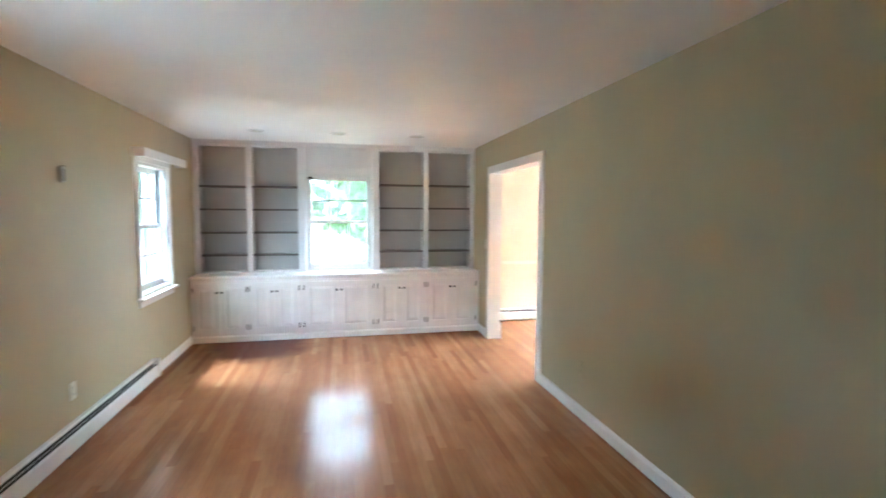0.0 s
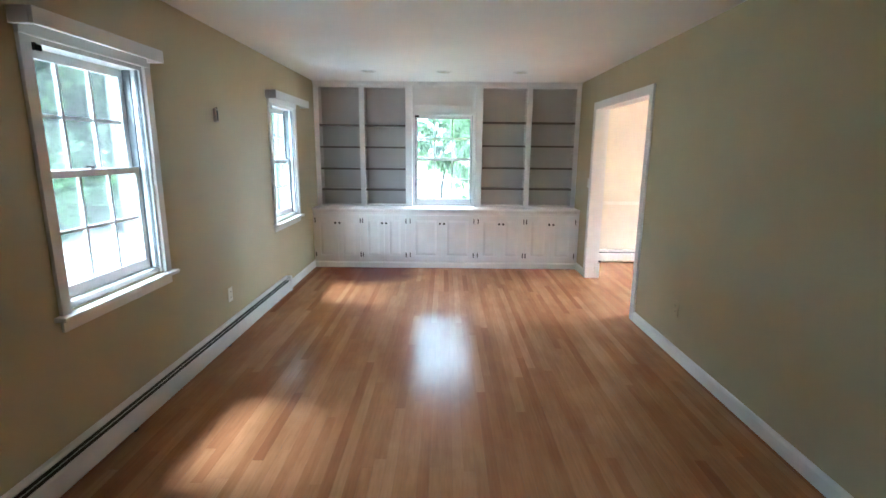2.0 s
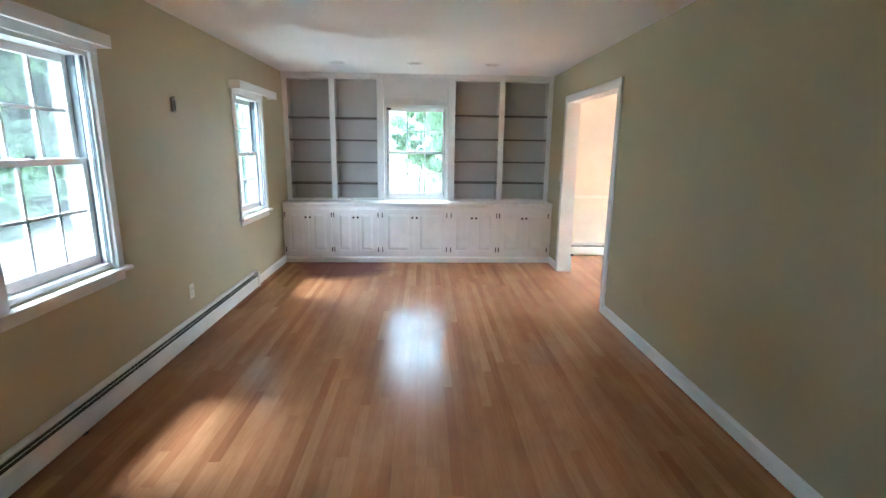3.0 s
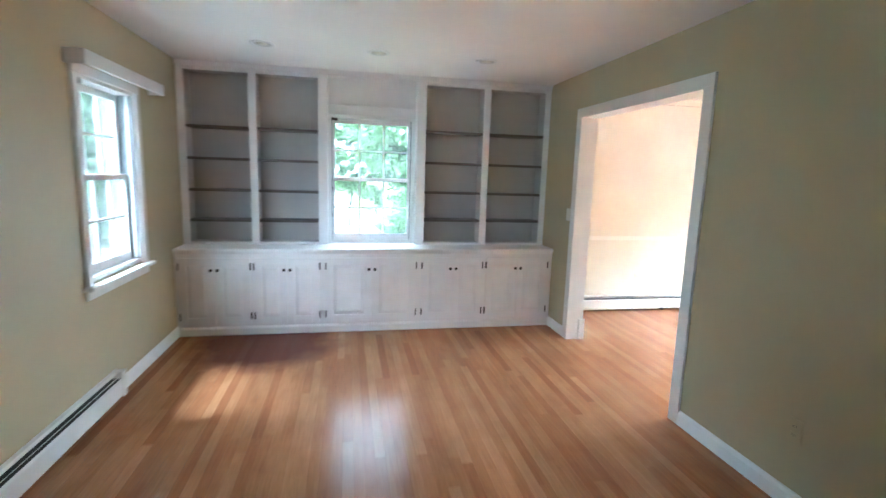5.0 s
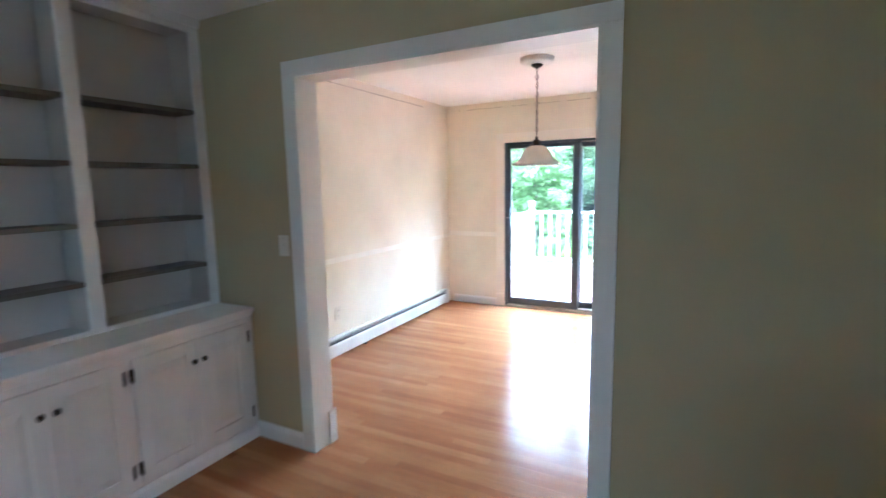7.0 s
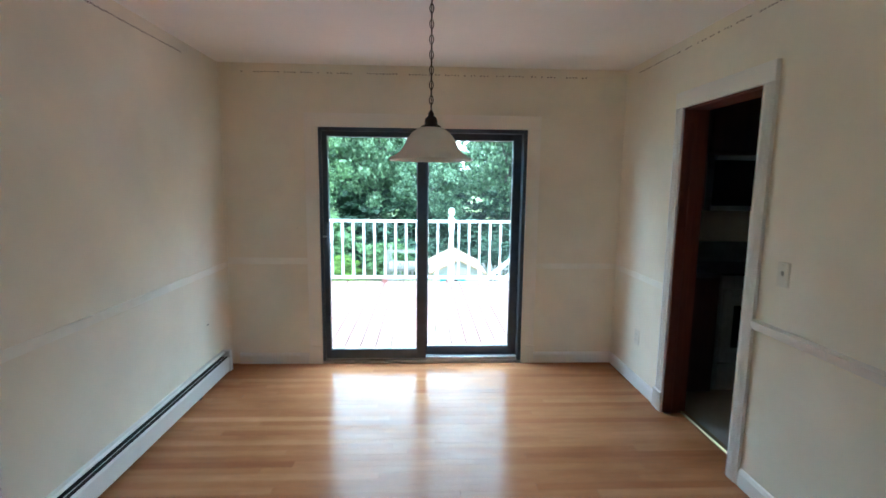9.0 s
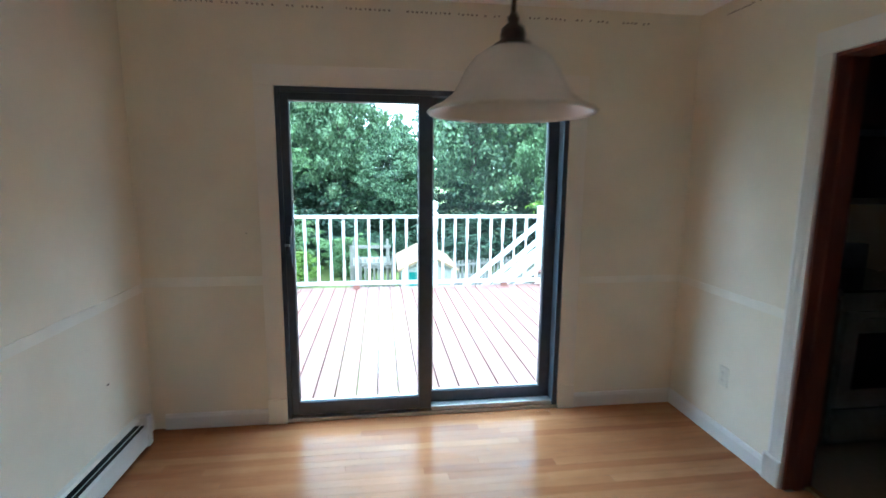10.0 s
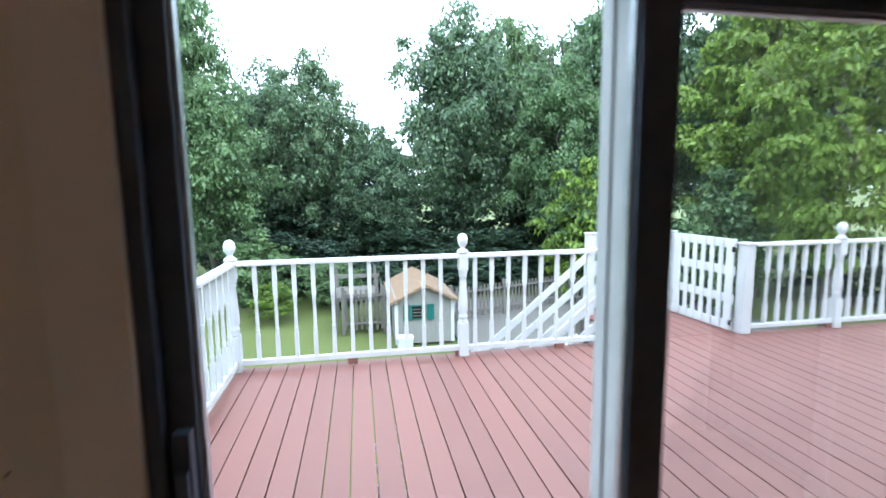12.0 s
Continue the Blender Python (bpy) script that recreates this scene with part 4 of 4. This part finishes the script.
for x in (0.0, 0.98):
    part("stringer", sloped(x, x + 0.04, -0.30, 0.28, 0.0, N * RUN - 0.3), RAIL_WHITE, stn)
    for z in (0.30, 0.58, 0.86):
        part("hand_board", sloped(x - 0.02, x, z, 0.11), RAIL_WHITE, stn)
    for y in (1.6, 2.8):
        part("post", cubes((x + 0.001, x + 0.075, y, y + 0.08, -y * RISE / RUN - 0.1, -y * RISE / RUN + 1.02), bev=0.004), RAIL_WHITE, stn)

part_deck = thing("deck", "red-brown painted wooden deck of long boards", "deck", 0, 0, 0)
BOARD = 0.1525
board_mesh = mesh_of("board", cubes((7.315, RX + 0.08, 0.004, BOARD - 0.004, DZ - 0.035, DZ), bev=0.003), DECK)
y = 5.467 + 7 * BOARD
i = 0
while y > -2.2:
    y -= BOARD
    piece("board", board_mesh, part_deck, pose(0.0, y, random.Random(i).uniform(-0.0015, 0.0015)))
    i += 1
land_mesh = mesh_of("board", cubes((RX + 0.085, 12.15, 0.004, BOARD - 0.004, DZ - 0.035, DZ), bev=0.003), DECK)
for j in range(9):
    piece("board", land_mesh, part_deck, pose(0, 1.14 + j * BOARD, 0))
part("rim_joist", cubes((RX + 0.04, RX + 0.08, -2.2, 6.56, DZ - 0.28, DZ - 0.036), (7.31, RX + 0.04, 6.5, 6.56, DZ - 0.28, DZ - 0.036)), RAIL_WHITE, part_deck)
for y in (6.4, 3.6, 0.8, -1.9):
    part("support_post", cubes((RX - 0.1, RX + 0.03, y - 0.07, y + 0.07, GROUND, DZ - 0.036)), FENCE_WOOD, part_deck)
for y in (1.25, 2.55):
    part("support_post", cubes((11.95, 12.08, y - 0.06, y + 0.06, GROUND, DZ - 0.036)), FENCE_WOOD, part_deck)

# ---------- yard ----------
gbm = bmesh.new()
bmesh.ops.create_grid(gbm, x_segments=90, y_segments=90, size=1)
for v in gbm.verts:
    v.co.x, v.co.y = v.co.x * abs(v.co.x) * 1200, v.co.y * abs(v.co.y) * 1200
    d = Vector((v.co.x - 3, v.co.y - 2)).length
    west = max(0.0, min(1.0, (6.0 - v.co.x) / 8)) * 2.0
    v.co.z = GROUND + west + (noise.noise(v.co * 0.08) * 0.35 if d > 16 else 0)
for f in gbm.faces:
    f.smooth = True
structure("ground", gbm, GRASS, "green lawn around the house")
GRAVEL = rough_ground("pale_gravel", (0.42, 0.41, 0.39), (0.58, 0.57, 0.54), (0.5, 0.49, 0.46), 6)
structure("driveway", cubes((-8.5, -1.2, -14, 16, GROUND + 1.2, GROUND + 2.012)), GRAVEL, "pale gravel drive beside the house")
# Added pale sheet; supplies the blown-out white low in the niche window.
structure("driveway_far", cubes((-6.0, 1.75, 19.0, 60.0, GROUND + 0.6, GROUND + 1.4)), GRAVEL, "added pale sheet giving the bright white low in the niche window")
structure("patio", cubes((12.2, 24.0, -7.0, 2.7, GROUND - 0.1, GROUND + 0.02)), rough_ground("grey_gravel", (0.08, 0.072, 0.062), (0.17, 0.155, 0.135), (0.12, 0.11, 0.095), 5), "grey-brown gravel yard beside the shed")

sh = thing("shed", "small pale garden shed with a leaf-strewn shingle roof", "shed", 19.15, 3.65, GROUND)
E0, R0 = 1.28, 1.67
part("wall", prism([(-0.82, 0.0), (0.82, 0.0), (0.82, E0), (0.0, R0 - 0.06), (-0.82, E0)], "x", 0.0, 2.8), SHED_WALL, sh)
for s in (1, -1):
    part("roof_slope", prism([(0.0, R0 - 0.05), (s * 0.96, E0 - 0.14), (s * 0.97, E0 - 0.08), (0.0, R0 + 0.02)], "x", -0.18, 2.95), SHINGLE, sh, "brown shingles under fallen leaves")
win = part("window", cubes((-0.03, 0.0, -0.03, 0.39, 0.67, 1.09), bev=0.004), SHUTTER, sh, "dark green window frame")
part("pane", cubes((-0.036, -0.03, 0.01, 0.35, 0.71, 1.05)), BLACK_GLASS, win)
for z in (0.79, 0.88, 0.97):
    part("glazing_bar", cubes((-0.042, -0.036, 0.01, 0.35, z - 0.01, z + 0.01)), FENCE_WOOD, win)
for y in (-0.26, 0.40):
    part("shutter", cubes((-0.035, 0.0, y, y + 0.2, 0.66, 1.1), bev=0.004), SHUTTER, sh, "dark green shutter")
part("corner_board", cubes((-0.02, 0.0, -0.83, -0.74, 0, E0 - 0.06), (-0.02, 0.0, 0.74, 0.83, 0, E0 - 0.06)), RAIL_WHITE, sh)
bx = thing("white_bin", "small white bin before the shed", "bin", 18.7, 4.25, GROUND)
part("body", cubes((-0.16, 0.16, -0.2, 0.2, 0.0, 0.32), bev=0.02), RAIL_WHITE, bx)
part("lid", cubes((-0.18, 0.18, -0.22, 0.22, 0.32, 0.36), bev=0.01), RAIL_WHITE, bx)


def fence(label, pts, gap=0.14, height=1.05):
    fn = thing("garden_fence", label, "fence", pts[0][0], pts[0][1], GROUND)
    x0, y0 = pts[0]
    for (ax, ay), (bx_, by_) in zip(pts, pts[1:]):
        d = Vector((bx_ - ax, by_ - ay, 0))
        turn = math.degrees(math.atan2(d.y, d.x))
        m = pose(ax - x0, ay - y0, 0, 0, 0, turn)
        for z in (0.25, height - 0.2):
            part("rail", cubes((0, d.length, -0.02, 0.02, z, z + 0.08)), FENCE_WOOD, fn).matrix_basis = m
        part("post", cubes((-0.05, 0.05, -0.05, 0.05, -0.05, height + 0.1), bev=0.006), FENCE_WOOD, fn).matrix_basis = m
        sm = mesh_of("slat", cubes((-0.035, 0.035, 0.02, 0.04, 0.08, height)), FENCE_WOOD)
        for k in range(int(d.length / gap)):
            piece("slat", sm, fn, m @ pose(gap * (k + 0.5), 0, 0))


fence("grey weathered picket fence beside the shed", [(20.5, 5.9), (20.5, 4.7), (22.2, 4.7)], 0.15, 1.3)
fence("grey weathered picket fence around the far garden", [(21.0, 2.55), (21.6, 0.6), (22.4, -1.6), (22.0, -4.5)], 0.15, 1.1)
pf = thing("wooden_platform", "grey weathered platform with open side beside the shed", "platform", 21.2, 5.5, GROUND)
part("floor_boards", cubes((-0.6, 1.2, -0.7, 0.7, 0.95, 1.05)), FENCE_WOOD, pf)
for x in (-0.55, 1.1):
    for y in (-0.65, 0.6):
        part("leg", cubes((x, x + 0.09, y, y + 0.09, 0, 1.75)), FENCE_WOOD, pf)
part("rail", cubes((-0.58, -0.5, -0.7, 0.7, 1.65, 1.75)), FENCE_WOOD, pf)


# ---------- trees ----------
def crown_mesh(name, seed, n_clumps, per, leaf, flat, mat, low=0.25):
    """Leaves in clumps inside a crown one metre in half width and two metres tall, standing on z = 0."""
    r = np.random.RandomState(seed)
    cs = []
    while len(cs) < n_clumps:
        p = r.uniform(-1, 1, 3)
        q = np.linalg.norm(p)
        if q > 1 or q < 0.35:
            continue
        cs.append(p * (0.66 + 0.26 * r.rand()))
    cs = np.array(cs)
    wide = 1.0 - 0.35 * np.clip(cs[:, 2], 0, 1) + 0.12 * r.randn(n_clumps)
    cs[:, :2] *= wide[:, None]
    size = 0.085 + 0.16 * r.rand(n_clumps) ** 1.5
    pos = np.repeat(cs, per, 0)
    sz = np.repeat(size, per)
    u = r.randn(len(pos), 3)
    u /= np.linalg.norm(u, axis=1)[:, None]
    rad = r.rand(len(pos)) ** 0.5 * (1 + 0.25 * r.randn(len(pos)))
    off = u * rad[:, None] * sz[:, None] * np.array([1.15, 1.15, flat])
    droop = -0.35 * sz * rad ** 2
    pos = pos + off
    pos[:, 2] += droop * 0.5
    pos[:, 2] = pos[:, 2] + 1.0
    nrm = u * 0.6 + r.randn(len(pos), 3) * 0.45 + np.array([0, 0, 0.55])
    nrm /= np.linalg.norm(nrm, axis=1)[:, None]
    t = np.cross(nrm, r.randn(len(pos), 3))
    t /= np.linalg.norm(t, axis=1)[:, None]
    b = np.cross(nrm, t)
    L = (leaf * r.uniform(0.6, 1.35, len(pos)))[:, None]
    v0, v1, v2, v3 = pos - t * L, pos + b * L * 0.66 + nrm * L * 0.12, pos + t * L, pos - b * L * 0.66 + nrm * L * 0.12
    verts = np.stack([v0, v1, v2, v3], 1).reshape(-1, 3)
    me = bpy.data.meshes.new(name)
    k = len(pos)
    me.from_pydata(verts.tolist(), [], np.arange(4 * k).reshape(-1, 4).tolist())
    me.materials.append(mat)
    return me


def trunk_mesh(seed, height, limbs=7):
    """A bent tapered trunk with limbs, one metre tall per unit of height."""
    r = random.Random(seed)
    bm = bmesh.new()
    def tube(pts, r0, r1, seg=7):
        prev = None
        for i, p in enumerate(pts):
            f = i / (len(pts) - 1)
            rr = r0 + (r1 - r0) * f
            ring = [bm.verts.new(p + Vector((rr * math.cos(2 * math.pi * k / seg), rr * math.sin(2 * math.pi * k / seg), 0))) for k in range(seg)]
            if prev:
                for k in range(seg):
                    bm.faces.new((prev[k], prev[(k + 1) % seg], ring[(k + 1) % seg], ring[k])).smooth = True
            prev = ring
    spine = [Vector((r.uniform(-0.02, 0.02) * i, r.uniform(-0.02, 0.02) * i, height * i / 8)) for i in range(9)]
    tube(spine, 0.028 * height / 2, 0.005 * height / 2)
    for i in range(limbs):
        s = spine[3 + i % 5]
        a, l = r.uniform(0, 6.28), height * r.uniform(0.16, 0.3)
        end = s + Vector((math.cos(a) * l, math.sin(a) * l, l * r.uniform(0.5, 1.0)))
        tube([s, s.lerp(end, 0.5) + Vector((0, 0, -0.04)), end], 0.009 * height / 2, 0.003 * height / 2, 5)
    return mesh_of("trunk", bm, BARK)


TRUNKS = [trunk_mesh(s, 2.2) for s in (1, 2, 3)]
CROWNS = {
    "deep": [crown_mesh("crown", 11 + i, 215, 145, 0.0215, 0.62, LEAF_DEEP) for i in range(3)],
    "mid": [crown_mesh("crown", 31 + i, 215, 145, 0.022, 0.55, LEAF_MID) for i in range(3)],
    "lime": [crown_mesh("crown", 51 + i, 170, 140, 0.025, 0.36, LEAF_LIME) for i in range(2)],
}
# lighter crowns for shrubs, far woods and the trees behind the windows
THIN = {
    "deep": [crown_mesh("crown", 71 + i, 130, 70, 0.036, 0.6, LEAF_DEEP) for i in range(2)],
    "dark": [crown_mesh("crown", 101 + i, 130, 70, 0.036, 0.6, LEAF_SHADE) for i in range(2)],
    "mid": [crown_mesh("crown", 81 + i, 130, 70, 0.037, 0.52, LEAF_MID) for i in range(2)],
    "lime": [crown_mesh("crown", 91 + i, 110, 70, 0.038, 0.36, LEAF_LIME) for i in range(2)],
}
tree_rng = random.Random(9)
def tree(kind, x, y, height, width, z=GROUND, lift=0.12, label=""):
    """A tree of that height and crown width; lift is the part of the height below the crown."""
    names = {"deep": "tall tree with dense dark green leaves", "mid": "broad tree with mid-green leaves", "lime": "tree with light yellow-green leaves"}
    t = thing("tree", label or names[kind], "tree", x, y, z, "trees around the yard")
    tr = new("trunk", TRUNKS[tree_rng.randrange(3)])
    tr.parent = t
    s = height / 2.35
    tr.scale = (s, s, s)
    crowns = CROWNS if x > 10 and not label else THIN
    cr = new("crown", crowns[kind][tree_rng.randrange(len(crowns[kind]))])
    cr.parent = t
    cr.location = (0, 0, height * lift)
    cr.scale = (width / 2, width / 2, height * (1 - lift) / 2)
    cr.rotation_euler = (0, 0, tree_rng.uniform(0, 6.28))
    return t


def shrub(kind, x, y, height, width, z=GROUND):
    t = thing("shrub", {"deep": "dense dark green leafy shrub", "dark": "dense undergrowth at the wood's edge, deep shade put into its leaf colour", "mid": "rounded leafy green shrub", "lime": "loose light green leafy shrub"}[kind], "shrub", x, y, z, "shrubs at the lawn's edge")
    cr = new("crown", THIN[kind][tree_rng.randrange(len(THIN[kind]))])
    cr.parent = t
    cr.location = (0, 0, -0.12 * height)
    cr.scale = (width / 2, width / 2, height * 1.1 / 2)
    cr.rotation_euler = (0, 0, tree_rng.uniform(0, 6.28))
    st_ = new("stem", TRUNKS[0])
    st_.parent = t
    st_.scale = (height / 3, height / 3, height / 3)


# behind the deck
for row in (("mid", 27, 12.2, 13.6, 6), ("deep", 33, 9.8, 11.6, 7), ("deep", 31, 7.5, 11.8, 6.2), ("deep", 37, 7.8, 9.5, 6), ("mid", 33, 4.8, 8.6, 5),
            ("deep", 31, 0.0, 14.6, 8.6), ("mid", 33, -3.4, 14.6, 8), ("deep", 30, -5.5, 12.5, 7), ("mid", 27, -3.6, 11, 5.5), ("mid", 28, -8.2, 17, 8),
            ("deep", 30, 4.4, 7.6, 5), ("mid", 26, 11.0, 9.5, 6), ("deep", 41, -1.5, 13, 8), ("deep", 40, 15, 13, 9), ("deep", 41, -7, 17, 10), ("deep", 38, 9, 10, 8),
            ("lime", 22, -9.5, 12.5, 7.5), ("lime", 17.5, -7.6, 10.8, 5.5), ("mid", 26, -13, 16, 9), ("deep", 30, -17, 17, 10), ("mid", 22, -17, 16, 9), ("deep", 18, -20, 16, 9), ("deep", 34, -13, 14, 9), ("mid", 33, -8.8, 16, 8), ("deep", 38, -17, 15, 10), ("deep", 42, -23, 16, 11), ("mid", 25, 18, 15, 9), ("mid", 20, 20, 15, 9)):
    tree(*row)
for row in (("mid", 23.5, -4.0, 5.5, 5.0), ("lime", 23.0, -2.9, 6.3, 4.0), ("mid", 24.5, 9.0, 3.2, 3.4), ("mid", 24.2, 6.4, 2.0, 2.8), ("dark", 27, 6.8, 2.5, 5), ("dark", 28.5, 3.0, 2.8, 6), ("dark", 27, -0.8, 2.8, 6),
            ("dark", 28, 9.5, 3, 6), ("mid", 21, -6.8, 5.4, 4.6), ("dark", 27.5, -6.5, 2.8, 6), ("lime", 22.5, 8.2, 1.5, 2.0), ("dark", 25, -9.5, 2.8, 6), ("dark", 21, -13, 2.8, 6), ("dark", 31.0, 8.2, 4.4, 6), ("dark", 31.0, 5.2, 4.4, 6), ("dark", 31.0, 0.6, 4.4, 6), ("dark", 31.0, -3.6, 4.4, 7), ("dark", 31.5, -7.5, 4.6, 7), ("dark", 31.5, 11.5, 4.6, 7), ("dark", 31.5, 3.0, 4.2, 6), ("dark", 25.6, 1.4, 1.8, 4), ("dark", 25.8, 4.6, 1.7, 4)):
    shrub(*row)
for k in range(-5, 6):
    tree("deep", 48 + (k % 2) * 4, 4 + k * 8.5, 8.8 + abs(k) * 0.7, 12, GROUND, 0.0, "distant dense green tree in the woods")
# beyond the living room windows
WEST = GROUND + 2.0
for row in (("mid", -13, 3.0, 9, 7), ("deep", -15, 8.5, 11, 8), ("mid", -12, 13, 10, 7), ("deep", -17, -1.5, 11, 9), ("mid", -14, 19, 12, 8), ("lime", -10.5, 9.5, 6, 4.5), ("mid", -10.5, 16, 9, 7), ("deep", -13, 21, 11, 8), ("mid", -8.5, 21, 10, 7), ("deep", -6.5, 25, 11, 8), ("deep", -12, 27, 12, 9), ("mid", -5.0, 19.5, 8.5, 5.5), ("mid", -16, 14.5, 10, 8)):
    tree(*row, WEST)
for row in (("deep", 6.5, 21, 12, 8), ("mid", 3.9, 15.5, 7.5, 4.5), ("deep", -5, 23, 11, 8)):
    tree(*row, GROUND + 1.2)
for row in (("mid", -9.5, 5.0, 2.2, 3.0), ("mid", -10.0, 1.0, 2.0, 3.0), ("deep", -3.6, 16.5, 3.2, 3.6), ("mid", -5.4, 17.5, 3.6, 4.0), ("deep", -9.0, 13.0, 3.0, 4.0), ("mid", -11.5, 16.5, 3.4, 4.5), ("deep", -2.2, 19.5, 4.0, 4.0), ("mid", -7.8, 10.6, 2.5, 3.6), ("mid", -7.0, 13.0, 2.3, 3.2), ("lime", -8.4, 7.8, 2.1, 3.0), ("mid", -7.0, 15.2, 2.2, 2.8), ("deep", -6.2, 17.4, 3.6, 4.2)):
    shrub(*row, WEST)
for row in (("deep", -4.2, 20.0, 9.5, 6.0), ("mid", -6.6, 18.6, 9.0, 6.0), ("deep", -8.5, 25.5, 13.0, 9.0), ("mid", -12.5, 31.0, 14.0, 10.0), ("deep", -7.4, 21.5, 10.0, 6.5), ("deep", -9.5, 18.2, 10.0, 7.0), ("deep", -12.0, 14.0, 9.5, 6.5)):
    tree(*row, WEST)
for row in (("mid", 3.2, 13.6, 3.4, 2.6), ("mid", 2.8, 11.6, 2.8, 1.9), ("mid", 4.8, 15.0, 4.5, 4.0)):
    shrub(*row, GROUND + 1.2)
tree("mid", 3.4, 18.0, 9.0, 4.6, GROUND + 1.2)
tree("deep", -2.7, 11.6, 4.8, 3.2, WEST, 0.08)
tree("mid", -4.6, 14.4, 6.0, 4.0, WEST, 0.08)
tree("mid", 1.6, 27.0, 7.5, 5.0, GROUND + 1.2)

# ---------- oak strips ----------
fl = thing("floor", "varnished orange-brown oak strip floor running through both rooms", "floor", kind="structure")
STRIP = 0.0572
LENGTHS = (0.7, 1.0, 1.35, 1.7, 2.1)
STRIPS = {}
def strip_mesh(l):
    if l not in STRIPS:
        bm = bmesh.new()
        h, e = STRIP / 2 - 0.00015, 0.0004
        o = [bm.verts.new(p) for p in ((-h, 0.0003, -0.0002), (h, 0.0003, -0.0002), (h, l - 0.0003, -0.0002), (-h, l - 0.0003, -0.0002))]
        i_ = [bm.verts.new(p) for p in ((-h + e, e, 0), (h - e, e, 0), (h - e, l - e, 0), (-h + e, l - e, 0))]
        d = [bm.verts.new((v.co.x, v.co.y, -0.018)) for v in o]
        bm.faces.new(i_)
        for k in range(4):
            bm.faces.new((o[k], o[(k + 1) % 4], i_[(k + 1) % 4], i_[k]))
            bm.faces.new((d[k], d[(k + 1) % 4], o[(k + 1) % 4], o[k]))
        STRIPS[l] = mesh_of("oak_strip", bm, OAK)
    return STRIPS[l]


rest_v, rest_f = [], []
sr = random.Random(21)
near = []
x = STRIP / 2
while x < XE:
    lo, hi = (-3.05, 6.0) if x < XR else ((D1[0], D1[1]) if x < XD else (YK - (0.115 if KD[0] < x < KD[1] else 0), YB))
    y = lo - sr.uniform(0, 0.6)
    while y < hi:
        l = sr.choice(LENGTHS)
        a, b = max(y, lo), min(y + l, hi)
        full = a == y and b == y + l
        if full and ((0.9 < x < 3.2 and 1.6 < y < 4.6) or (3.7 < x < 7.0 and 3.7 < y < 5.6)) and len(near) < 300:
            near.append((l, x, y))
        elif b - a > 0.01:
            n = len(rest_v)
            h, e = STRIP / 2 - 0.00015, 0.0004
            lean = sr.uniform(-0.002, 0.002)
            corners = [(-h, a + 0.0003, -0.0002), (h, a + 0.0003, -0.0002), (h, b - 0.0003, -0.0002), (-h, b - 0.0003, -0.0002), (-h + e, a + e, 0), (h - e, a + e, 0), (h - e, b - e, 0), (-h + e, b - e, 0)]
            rest_v += [(x + u, v, w + lean * u) for u, v, w in corners]
            rest_f += [(n + 4, n + 5, n + 6, n + 7)] + [(n + k, n + (k + 1) % 4, n + 4 + (k + 1) % 4, n + 4 + k) for k in range(4)]
        y += l
    x += STRIP
me = bpy.data.meshes.new("oak_strips")
me.from_pydata(rest_v, [], rest_f)
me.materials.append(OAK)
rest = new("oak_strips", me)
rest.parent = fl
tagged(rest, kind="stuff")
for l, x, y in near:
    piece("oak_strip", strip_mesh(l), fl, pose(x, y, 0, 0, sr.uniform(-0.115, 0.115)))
